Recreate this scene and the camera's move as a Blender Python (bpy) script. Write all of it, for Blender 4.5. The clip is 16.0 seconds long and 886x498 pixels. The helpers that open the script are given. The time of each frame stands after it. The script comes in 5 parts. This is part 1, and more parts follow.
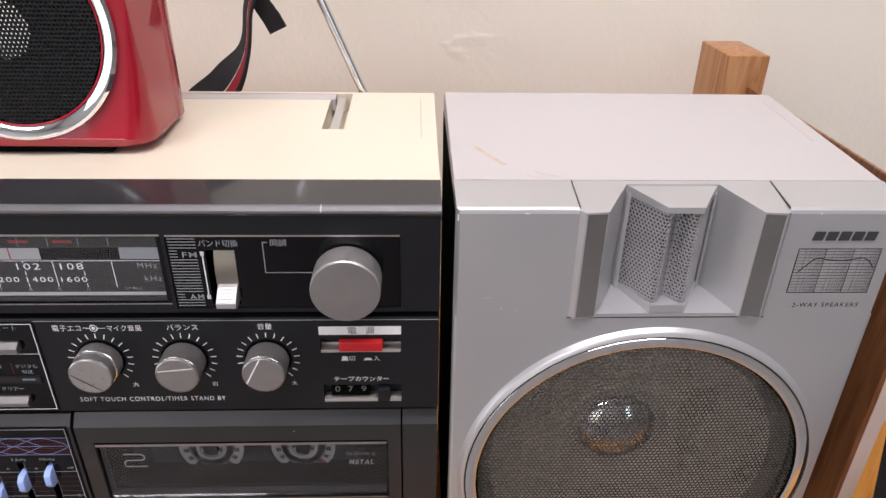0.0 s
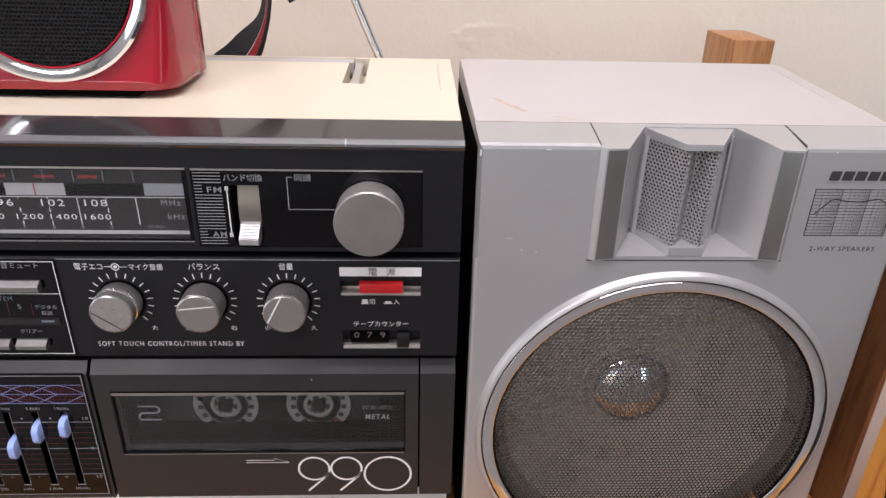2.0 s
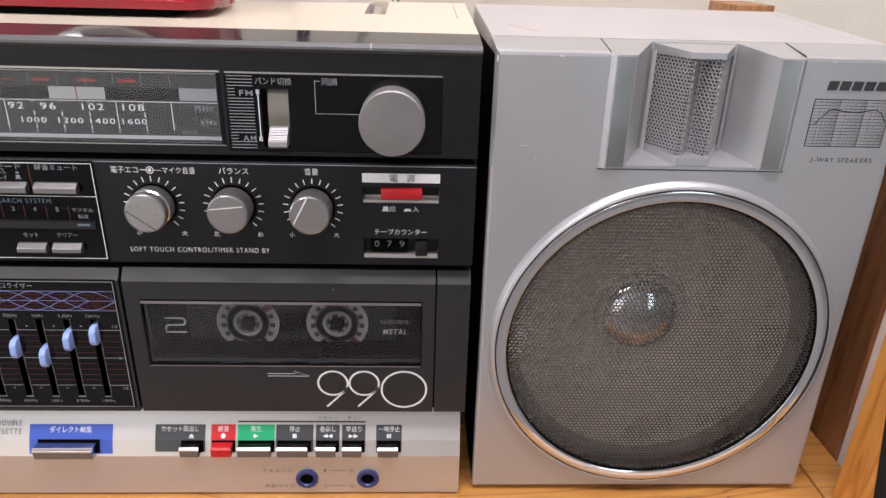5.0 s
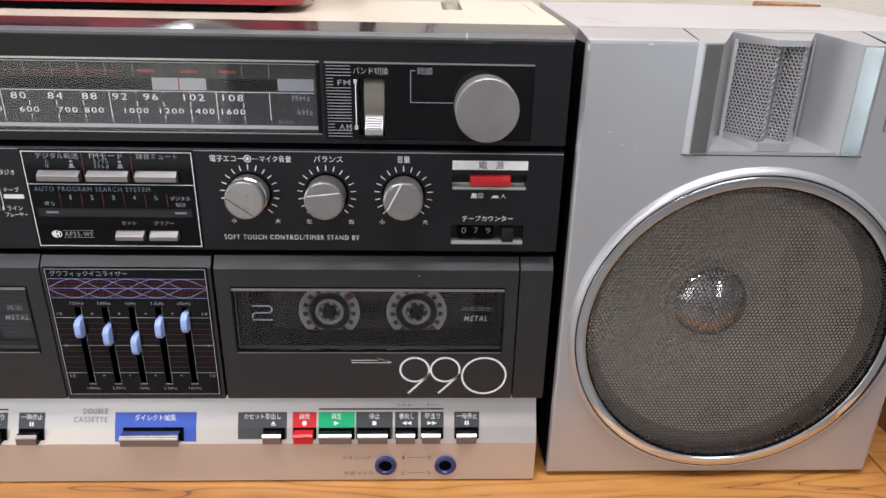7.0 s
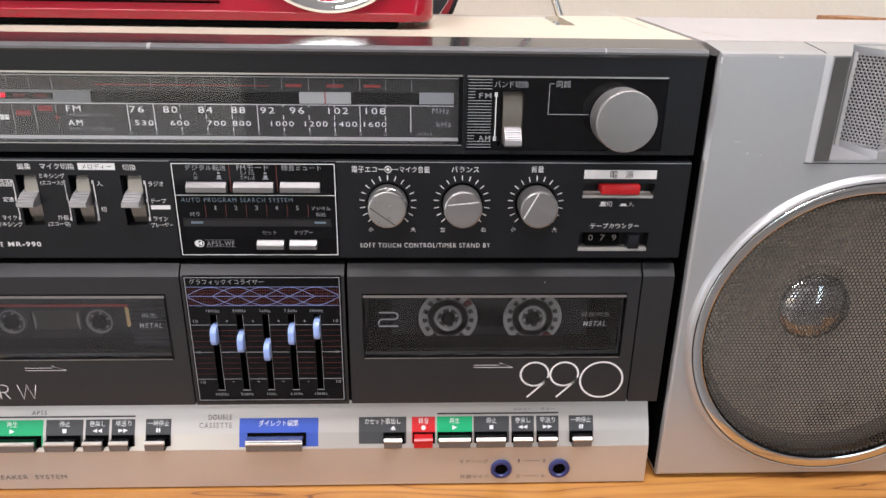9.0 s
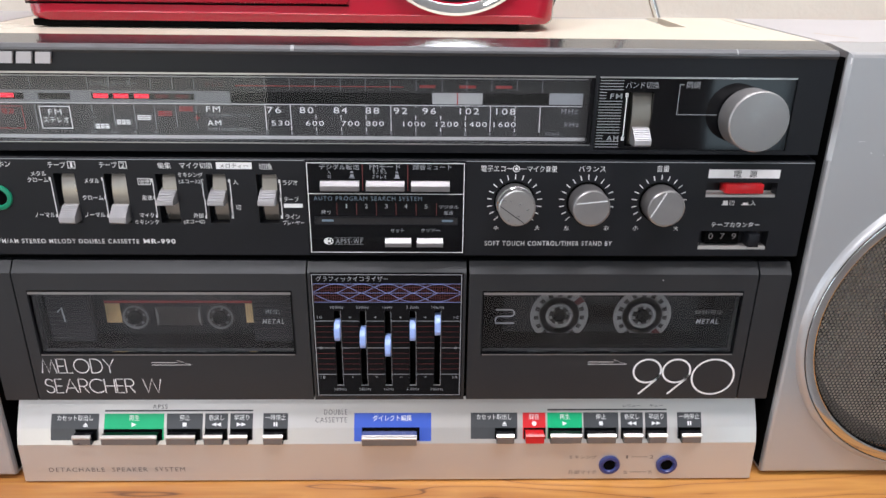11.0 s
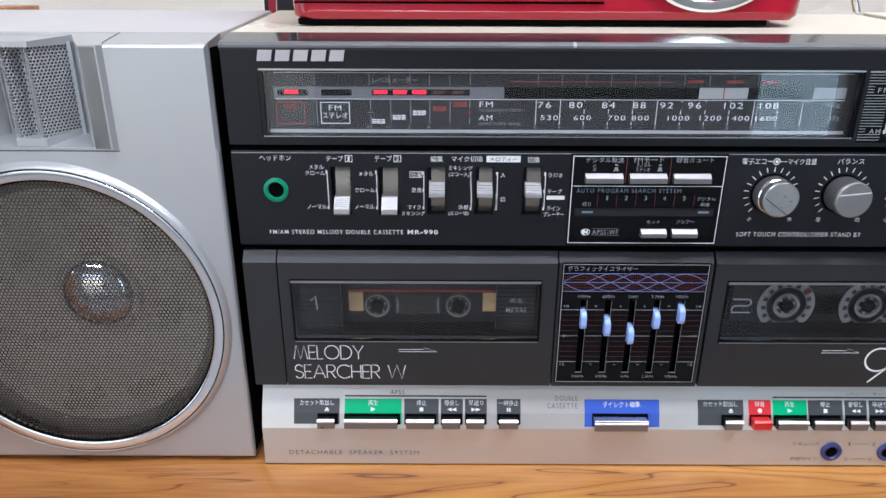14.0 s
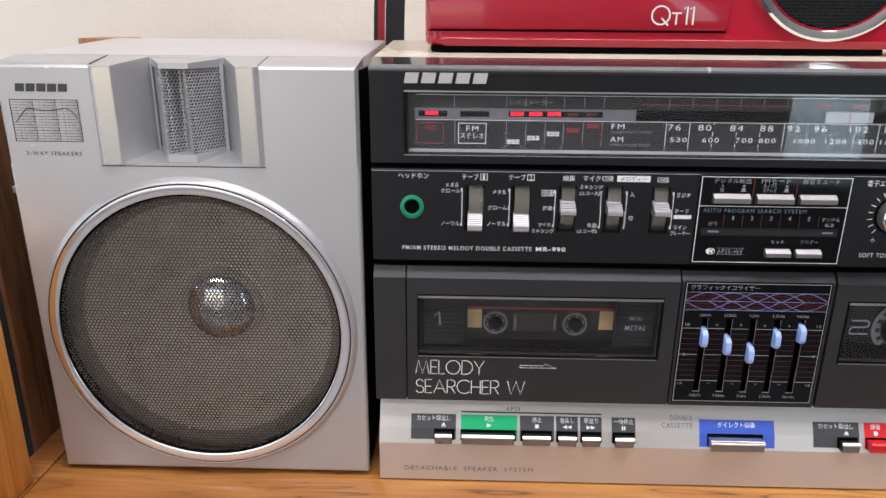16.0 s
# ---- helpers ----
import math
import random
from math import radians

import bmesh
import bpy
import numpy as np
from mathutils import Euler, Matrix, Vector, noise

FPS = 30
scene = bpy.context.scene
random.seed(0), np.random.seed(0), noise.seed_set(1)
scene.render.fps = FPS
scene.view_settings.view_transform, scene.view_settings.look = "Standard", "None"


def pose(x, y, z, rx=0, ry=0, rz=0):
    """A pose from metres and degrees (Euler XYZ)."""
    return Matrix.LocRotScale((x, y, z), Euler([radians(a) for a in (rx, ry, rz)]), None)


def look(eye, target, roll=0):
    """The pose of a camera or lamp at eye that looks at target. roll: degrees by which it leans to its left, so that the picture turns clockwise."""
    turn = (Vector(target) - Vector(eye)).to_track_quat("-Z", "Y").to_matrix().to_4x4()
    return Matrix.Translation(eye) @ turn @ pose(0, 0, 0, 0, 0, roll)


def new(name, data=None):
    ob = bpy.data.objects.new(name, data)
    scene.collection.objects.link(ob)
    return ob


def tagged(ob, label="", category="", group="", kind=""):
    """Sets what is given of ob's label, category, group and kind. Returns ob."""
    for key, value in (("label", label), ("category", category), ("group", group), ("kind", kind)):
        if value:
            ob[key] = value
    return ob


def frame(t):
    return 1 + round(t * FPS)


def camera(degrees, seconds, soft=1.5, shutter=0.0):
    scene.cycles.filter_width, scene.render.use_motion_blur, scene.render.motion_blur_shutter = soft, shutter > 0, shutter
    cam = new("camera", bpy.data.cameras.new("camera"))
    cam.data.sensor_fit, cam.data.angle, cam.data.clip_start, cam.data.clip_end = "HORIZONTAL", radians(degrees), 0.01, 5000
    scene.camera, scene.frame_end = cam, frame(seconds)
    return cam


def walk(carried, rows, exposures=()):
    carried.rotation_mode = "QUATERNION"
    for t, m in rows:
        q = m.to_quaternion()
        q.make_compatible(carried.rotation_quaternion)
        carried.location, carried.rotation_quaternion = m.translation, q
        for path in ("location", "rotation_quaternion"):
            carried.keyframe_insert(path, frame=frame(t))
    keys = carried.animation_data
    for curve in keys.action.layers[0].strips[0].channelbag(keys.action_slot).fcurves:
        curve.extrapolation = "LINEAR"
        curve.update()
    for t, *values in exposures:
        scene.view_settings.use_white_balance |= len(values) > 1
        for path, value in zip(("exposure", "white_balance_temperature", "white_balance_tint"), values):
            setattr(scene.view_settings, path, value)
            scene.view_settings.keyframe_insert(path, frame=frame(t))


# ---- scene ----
cam = camera(65.7, 16.0)
METRES, EYE, TILT, LEAN, TURN = 0.416, 0.3234, 0.0, 0.0, -2.5
ROWS = [
    (0.0, 0.0, 0.0, 0.0, 0.53, -28.33, -0.98),
    (0.5, -0.0002, -0.0107, -0.0211, 0.49, -27.65, -1.03),
    (1.0, -0.003, -0.0252, -0.042, 0.44, -26.9, -1.14),
    (1.5, -0.0128, -0.0364, -0.0574, 0.43, -26.12, -1.23),
    (2.0, -0.0209, -0.0442, -0.0754, 0.39, -25.54, -1.32),
    (2.5, -0.0193, -0.0635, -0.0862, 0.44, -24.98, -1.37),
    (3.0, -0.0177, -0.08, -0.102, 0.47, -24.61, -1.44),
    (3.5, -0.0191, -0.0923, -0.122, 0.55, -24.26, -1.49),
    (4.0, -0.0236, -0.1016, -0.1393, 0.63, -23.94, -1.54),
    (6.5, -0.085, -0.1468, -0.1914, 0.85, -22.56, -1.34),
    (7.0, -0.1205, -0.1501, -0.1913, 0.75, -22.24, -1.11),
    (7.5, -0.155, -0.1535, -0.1915, 0.57, -21.82, -0.92),
    (8.0, -0.193, -0.1583, -0.192, 0.41, -21.53, -0.84),
    (8.5, -0.2297, -0.1681, -0.1911, 0.4, -21.27, -0.82),
    (11.0, -0.3873, -0.1924, -0.1918, 1.34, -20.97, -0.62),
    (11.5, -0.4264, -0.1991, -0.1897, 1.42, -21.1, -0.51),
    (12.0, -0.469, -0.2018, -0.1849, 1.57, -21.17, -0.4),
    (12.5, -0.5107, -0.2037, -0.181, 1.69, -21.42, -0.32),
    (13.0, -0.5574, -0.2059, -0.1878, 1.92, -21.48, -0.27),
    (13.5, -0.6014, -0.2148, -0.1865, 2.21, -21.5, -0.23),
    (14.0, -0.6561, -0.2271, -0.1893, 2.62, -21.39, -0.18),
    (14.5, -0.7102, -0.2388, -0.1937, 3.03, -20.98, -0.19),
    (15.0, -0.7489, -0.2446, -0.1987, 3.43, -20.34, -0.25),
    (15.5, -0.7758, -0.2534, -0.2072, 3.73, -19.29, -0.36),
    (16.0, -0.787, -0.266, -0.2067, 3.98, -18.13, -0.46),
]
walk(cam, [(t, pose(0.1924, -0.2236, EYE, TILT, LEAN, TURN) @ pose(METRES * x, METRES * y, METRES * z, 90 + pitch, roll, yaw)) for t, x, y, z, yaw, pitch, roll in ROWS],
     exposures=[(0.0, -0.05, 6400, 15), (4.0, -0.03, 6450, 16), (7.0, 0.04, 6250, 11), (8.5, 0.1, 6450, 12), (11.0, 0.15, 6100, 10), (12.5, 0.14, 5950, 10), (14.5, 0.1, 5500, 7), (15.2, 0.1, 5450, 7), (16.0, 0.03, 6250, 12)])

# ---- world and light ----
world = bpy.data.worlds.new("world")
scene.world = world
world.use_nodes = True
wn = world.node_tree.nodes
sky = wn.new("ShaderNodeTexSky")
sky.sky_type, sky.sun_disc = "NISHITA", False
sky.sun_elevation, sky.sun_rotation = radians(40), radians(200)
world.node_tree.links.new(sky.outputs[0], wn["Background"].inputs[0])
wn["Background"].inputs[1].default_value = 0.12


def area_lamp(name, where, target, sx, sy, watts, colour):
    data = bpy.data.lights.new(name, "AREA")
    data.shape, data.size, data.size_y, data.energy, data.color = "RECTANGLE", sx, sy, watts, colour
    ob = new(name, data)
    ob.matrix_world = look(where, target)
    return ob


# daylight through the glazed door behind the camera, two ceiling lamps, two added fills
area_lamp("window_light", (1.3, -2.46, 0.35), (1.3, 0, 0.35), 0.4, 1.5, 5, (0.74, 0.91, 1.0))
# unseen fill lamps added to brighten the left speaker and doors
area_lamp("window_light", (-1.25, -2.46, 0.2), (-1.25, 0, 0.2), 1.4, 1.5, 5.5, (0.93, 0.97, 1.0))
area_lamp("window_light", (-2.36, -0.9, 0.2), (0, -0.9, 0.2), 1.2, 1.5, 12, (0.93, 0.97, 1.0))
area_lamp("ceiling_lamp_light", (0.25, -0.42, 1.60), (0.25, -0.42, 0), 1.2, 0.35, 25.5, (1.0, 0.955, 0.965))
area_lamp("ceiling_lamp_light", (-0.9, -1.5, 1.60), (-0.9, -1.5, 0), 1.2, 0.35, 19, (1.0, 0.955, 0.965))

# ---- materials ----
def material(name, colour, rough=0.5, metal=0.0, vary=0.0, vary_scale=60.0, bump=0.0, bump_scale=900.0, coat=0.0,
             stretch=(1, 1, 1), rough_vary=0.0, spec=0.5, per_object=0.0):
    m = bpy.data.materials.new(name)
    m.use_nodes = True
    nt, b = m.node_tree, m.node_tree.nodes["Principled BSDF"]
    b.inputs["Base Color"].default_value = (*colour, 1)
    b.inputs["Roughness"].default_value, b.inputs["Metallic"].default_value = rough, metal
    b.inputs["Coat Weight"].default_value, b.inputs["Coat Roughness"].default_value = coat, 0.04
    b.inputs["Specular IOR Level"].default_value = spec
    if vary or bump or rough_vary:
        tc, mp = nt.nodes.new("ShaderNodeTexCoord"), nt.nodes.new("ShaderNodeMapping")
        mp.inputs["Scale"].default_value = stretch
        nt.links.new(tc.outputs["Object"], mp.inputs[0])
    if vary or rough_vary:
        n = nt.nodes.new("ShaderNodeTexNoise")
        n.inputs["Scale"].default_value, n.inputs["Detail"].default_value = vary_scale, 6
        nt.links.new(mp.outputs[0], n.inputs["Vector"])
        if vary:
            mx = nt.nodes.new("ShaderNodeMix")
            mx.data_type = "RGBA"
            mx.inputs[6].default_value = (*[c * (1 - vary) for c in colour], 1)
            mx.inputs[7].default_value = (*[min(1, c * (1 + vary)) for c in colour], 1)
            nt.links.new(n.outputs["Fac"], mx.inputs[0])
            nt.links.new(mx.outputs[2], b.inputs["Base Color"])
        if rough_vary:
            mr = nt.nodes.new("ShaderNodeMapRange")
            mr.inputs["From Min"].default_value, mr.inputs["From Max"].default_value = 0.3, 0.7
            mr.inputs["To Min"].default_value, mr.inputs["To Max"].default_value = max(0.02, rough - rough_vary), rough + rough_vary
            nt.links.new(n.outputs["Fac"], mr.inputs[0])
            nt.links.new(mr.outputs[0], b.inputs["Roughness"])
    if bump:
        n2, bp = nt.nodes.new("ShaderNodeTexNoise"), nt.nodes.new("ShaderNodeBump")
        n2.inputs["Scale"].default_value, n2.inputs["Detail"].default_value = bump_scale, 4
        bp.inputs["Strength"].default_value, bp.inputs["Distance"].default_value = bump, 0.0006
        nt.links.new(mp.outputs[0], n2.inputs["Vector"])
        nt.links.new(n2.outputs["Fac"], bp.inputs["Height"])
        nt.links.new(bp.outputs[0], b.inputs["Normal"])
    return m


def wood(name, dark, mid, light, stretch, scale=6.0, rough=0.4, coat=0.2, edges=(0.18, 0.45, 0.85)):
    m = material(name, mid, rough, coat=coat)
    nt, b = m.node_tree, m.node_tree.nodes["Principled BSDF"]
    tc, mp = nt.nodes.new("ShaderNodeTexCoord"), nt.nodes.new("ShaderNodeMapping")
    mp.inputs["Scale"].default_value = stretch
    nt.links.new(tc.outputs["Object"], mp.inputs[0])
    n = nt.nodes.new("ShaderNodeTexNoise")
    n.inputs["Scale"].default_value, n.inputs["Detail"].default_value, n.inputs["Distortion"].default_value = scale, 5, 1.2
    nt.links.new(mp.outputs[0], n.inputs["Vector"])
    w = nt.nodes.new("ShaderNodeMath")
    w.operation = "MULTIPLY"
    w.inputs[1].default_value = 7.0
    nt.links.new(n.outputs["Fac"], w.inputs[0])
    fr = nt.nodes.new("ShaderNodeMath")
    fr.operation = "PINGPONG"
    fr.inputs[1].default_value = 0.5
    nt.links.new(w.outputs[0], fr.inputs[0])
    fine = nt.nodes.new("ShaderNodeTexNoise")
    fine.inputs["Scale"].default_value, fine.inputs["Detail"].default_value = scale * 14, 8
    nt.links.new(mp.outputs[0], fine.inputs["Vector"])
    add = nt.nodes.new("ShaderNodeMath")
    add.operation = "MULTIPLY_ADD"
    add.inputs[1].default_value = 0.5
    nt.links.new(fine.outputs["Fac"], add.inputs[0])
    nt.links.new(fr.outputs[0], add.inputs[2])
    ramp = nt.nodes.new("ShaderNodeValToRGB")
    ramp.color_ramp.elements[0].position, ramp.color_ramp.elements[0].color = edges[0], (*dark, 1)
    ramp.color_ramp.elements[1].position, ramp.color_ramp.elements[1].color = edges[2], (*light, 1)
    e = ramp.color_ramp.elements.new(edges[1])
    e.color = (*mid, 1)
    nt.links.new(add.outputs[0], ramp.inputs[0])
    nt.links.new(ramp.outputs[0], b.inputs["Base Color"])
    bp = nt.nodes.new("ShaderNodeBump")
    bp.inputs["Strength"].default_value, bp.inputs["Distance"].default_value = 0.15, 0.0005
    nt.links.new(add.outputs[0], bp.inputs["Height"])
    nt.links.new(bp.outputs[0], b.inputs["Normal"])
    return m


def glass(name, tint=(1, 1, 1), rough=0.0):
    m = material(name, tint, rough)
    b = m.node_tree.nodes["Principled BSDF"]
    b.inputs["Transmission Weight"].default_value, b.inputs["IOR"].default_value = 1.0, 1.45
    return m


def glow(name, colour, strength):
    m = material(name, tuple(c * 0.25 for c in colour), 0.4)
    b = m.node_tree.nodes["Principled BSDF"]
    b.inputs["Emission Color"].default_value, b.inputs["Emission Strength"].default_value = (*colour, 1), strength
    return m


BLACK = material("charcoal_plastic", (0.0085, 0.009, 0.0115), 0.38, spec=0.31, vary=0.15, vary_scale=25, bump=0.05, bump_scale=2500, rough_vary=0.05)
CORE = material("black_inside", (0.002, 0.002, 0.002), 0.9, spec=0.05)
DOOR = material("charcoal_door", (0.0185, 0.019, 0.021), 0.38, spec=0.55, vary=0.12, vary_scale=25, bump=0.05, bump_scale=2500, rough_vary=0.05)
GLOSS = material("gloss_black", (0.002, 0.002, 0.003), 0.045, spec=0.3, vary=0.2, vary_scale=30, rough_vary=0.03)
TRIM = material("gloss_black_trim", (0.03, 0.03, 0.032), 0.14, vary=0.2, vary_scale=40, rough_vary=0.06, coat=0.3)
CREAM = material("cream_paint", (0.71, 0.645, 0.52), 0.35, vary=0.05, vary_scale=14, bump=0.05, bump_scale=1400, rough_vary=0.08)
PALE = material("pale_silver_paint", (0.50, 0.475, 0.475), 0.4, vary=0.04, vary_scale=14, bump=0.05, bump_scale=1400, rough_vary=0.08)
SILVER = material("silver_paint", (0.50, 0.50, 0.51), 0.36, metal=0.55, vary=0.05, vary_scale=18, bump=0.05, bump_scale=3000, rough_vary=0.06)
BAR = material("champagne_silver", (0.62, 0.59, 0.56), 0.33, metal=0.6, vary=0.04, vary_scale=20, bump=0.05, bump_scale=2600, rough_vary=0.05)
CHROME = material("chrome", (0.82, 0.83, 0.85), 0.06, metal=1.0, vary=0.03, vary_scale=60, rough_vary=0.04)
STEEL = material("brushed_metal", (0.50, 0.49, 0.48), 0.3, metal=0.9, vary=0.05, vary_scale=500, rough_vary=0.03)
EDGE = material("worn_lit_edge", (0.13, 0.13, 0.135), 0.4, vary=0.3, vary_scale=70, rough_vary=0.1)
TRACK = material("bronze_track", (0.30, 0.275, 0.24), 0.32, metal=0.85, vary=0.1, vary_scale=90, rough_vary=0.06)
BUTTON = material("satin_button", (0.27, 0.26, 0.262), 0.40, metal=0.85, vary=0.05, vary_scale=300, rough_vary=0.05)
SOFTPRINT = material("grey_brown_print", (0.17, 0.16, 0.155), 0.5, vary=0.08, vary_scale=300)
HUB = material("dark_hub", (0.24, 0.235, 0.23), 0.4, vary=0.1, vary_scale=120)
BOARDBLACK = material("gap_darkening_black", (0.01, 0.009, 0.008), 0.6, vary=0.3, vary_scale=30)
BOARDWHITE = material("white_painted_board", (0.82, 0.77, 0.72), 0.6, vary=0.05, vary_scale=12, bump=0.05, bump_scale=600)
LEVER = material("satin_lever", (0.50, 0.49, 0.50), 0.42, metal=0.7, vary=0.06, vary_scale=200, rough_vary=0.06)
LABELCREAM = material("cream_label_paper", (0.62, 0.43, 0.20), 0.6, vary=0.08, vary_scale=120)
KEYFRONT = material("satin_key_front", (0.20, 0.20, 0.21), 0.32, metal=0.6, vary=0.1, vary_scale=90, rough_vary=0.05)
KNOBFACE = material("satin_metal_face", (0.36, 0.345, 0.34), 0.36, metal=0.85, vary=0.08, vary_scale=200, rough_vary=0.06)
KNOBSIDE = material("turned_aluminium", (0.46, 0.445, 0.44), 0.46, metal=0.7, vary=0.16, vary_scale=420, rough_vary=0.12)
MIRROR = material("polished_strip", (0.46, 0.455, 0.445), 0.2, metal=1.0, vary=0.05, vary_scale=60, rough_vary=0.05)
WHITE = material("white_print", (0.84, 0.84, 0.84), 0.5, vary=0.08, vary_scale=300)
DIM = material("grey_print", (0.30, 0.31, 0.33), 0.5, vary=0.08, vary_scale=300)
BLUEGREY = material("blue_grey_print", (0.16, 0.22, 0.28), 0.5, vary=0.08, vary_scale=300)
DARKPRINT = material("dark_print", (0.04, 0.038, 0.04), 0.5, vary=0.08, vary_scale=300)
REDPRINT = material("red_print", (0.36, 0.03, 0.03), 0.5, vary=0.08, vary_scale=300)
DARKRED = material("dark_red_print", (0.10, 0.012, 0.012), 0.5, vary=0.08, vary_scale=300)
BLUEPRINT = material("blue_line_print", (0.22, 0.27, 0.55), 0.5, vary=0.08, vary_scale=300)
GREYPLATE = material("grey_key_plate", (0.055, 0.058, 0.062), 0.4, vary=0.1, vary_scale=60)
GREENPLATE = material("green_key_plate", (0.01, 0.42, 0.17), 0.35, vary=0.08, vary_scale=60)
REDPLATE = material("red_key_plate", (0.62, 0.02, 0.025), 0.35, vary=0.08, vary_scale=60)
BLUEPLATE = material("blue_key_plate", (0.05, 0.11, 0.52), 0.35, vary=0.08, vary_scale=60)
REDKEY = material("red_plastic", (0.60, 0.015, 0.02), 0.3, vary=0.08, vary_scale=90)
THUMB = material("pale_blue_plastic", (0.34, 0.47, 0.88), 0.35, vary=0.08, vary_scale=120)
GREENRING = material("green_plastic", (0.01, 0.25, 0.13), 0.3, vary=0.08, vary_scale=120)
BLUERING = material("dark_blue_plastic", (0.035, 0.045, 0.16), 0.3, vary=0.08, vary_scale=120)
LIGHTBAND = material("pale_dial_band", (0.42, 0.42, 0.42), 0.5, vary=0.06, vary_scale=120)
GREYBAND = material("grey_dial_band", (0.16, 0.165, 0.175), 0.5, vary=0.06, vary_scale=120)
DIALBACK = material("dial_backing", (0.010, 0.009, 0.010), 0.5, vary=0.2, vary_scale=60)
LED = glow("lit_red_lamp", (1.0, 0.008, 0.035), 1.6)
PANE = glass("clear_pane", (0.93, 0.94, 0.95))
SMOKED = glass("smoked_pane", (0.80, 0.80, 0.82))
GRILLE = material("grille_metal", (0.098, 0.09, 0.082), 0.3, metal=0.8, vary=0.25, vary_scale=35, rough_vary=0.1)
HORNMESH = material("tweeter_mesh", (0.48, 0.48, 0.49), 0.4, metal=0.6, vary=0.1, vary_scale=60)
CONE = material("paper_cone", (0.74, 0.66, 0.57), 0.7, vary=0.15, vary_scale=60, bump=0.3, bump_scale=500)
SURROUND = material("rubber_surround", (0.36, 0.32, 0.28), 0.7, vary=0.2, vary_scale=60)
DOME = material("dust_cap", (0.92, 0.92, 0.93), 0.06, metal=0.95, vary=0.1, vary_scale=120)
REDGLOSS = material("red_lacquer", (0.37, 0.006, 0.022), 0.2, spec=0.3, vary=0.06, vary_scale=18, coat=0.6, rough_vary=0.05)
REEL = material("milky_reel", (0.29, 0.28, 0.27), 0.45, vary=0.08, vary_scale=120)
TAPE = material("brown_tape", (0.035, 0.028, 0.024), 0.3, vary=0.2, vary_scale=120)
SHELL = material("smoky_cassette_shell", (0.018, 0.018, 0.019), 0.25, vary=0.2, vary_scale=80)
STRAP = material("black_webbing", (0.014, 0.015, 0.018), 0.85, vary=0.3, vary_scale=200, bump=0.6, bump_scale=1500)
STRAPRED = material("red_webbing", (0.30, 0.02, 0.03), 0.8, vary=0.2, vary_scale=200, bump=0.6, bump_scale=1500)
CLOTH = material("black_cloth", (0.008, 0.008, 0.009), 0.95, vary=0.4, vary_scale=300, bump=0.8, bump_scale=900)
SCUFF = material("worn_scuff", (0.50, 0.42, 0.34), 0.6, vary=0.2, vary_scale=300)
PLASTER = material("plaster_wall", (0.86, 0.805, 0.705), 0.9, vary=0.04, vary_scale=6)
ROOMWALL = material("painted_room_wall", (0.50, 0.50, 0.50), 0.9, vary=0.05, vary_scale=4)
CEIL = material("ceiling_paint", (0.75, 0.74, 0.72), 0.9, vary=0.03, vary_scale=4)
TABLEWOOD = material("oiled_table_wood", (0.55, 0.27, 0.085), 0.36, coat=0.2)
ORANGEWOOD = wood("orange_pine", (0.50, 0.17, 0.03), (0.70, 0.285, 0.055), (0.80, 0.38, 0.09), (16, 16, 1.2), 2.4, 0.4, 0.2)
POSTWOOD = wood("tan_post_wood", (0.28, 0.115, 0.04), (0.40, 0.18, 0.068), (0.48, 0.245, 0.10), (16, 16, 1.2), 2.4, 0.5, 0.15)
BROWNWOOD = wood("brown_stained_wood", (0.12, 0.045, 0.018), (0.225, 0.088, 0.035), (0.31, 0.132, 0.055), (16, 16, 1.2), 2.2, 0.45, 0.15)
FLOORWOOD = wood("floor_boards", (0.22, 0.195, 0.18), (0.29, 0.26, 0.245), (0.35, 0.32, 0.30), (1, 8, 8), 2.0, 0.45, 0.1)



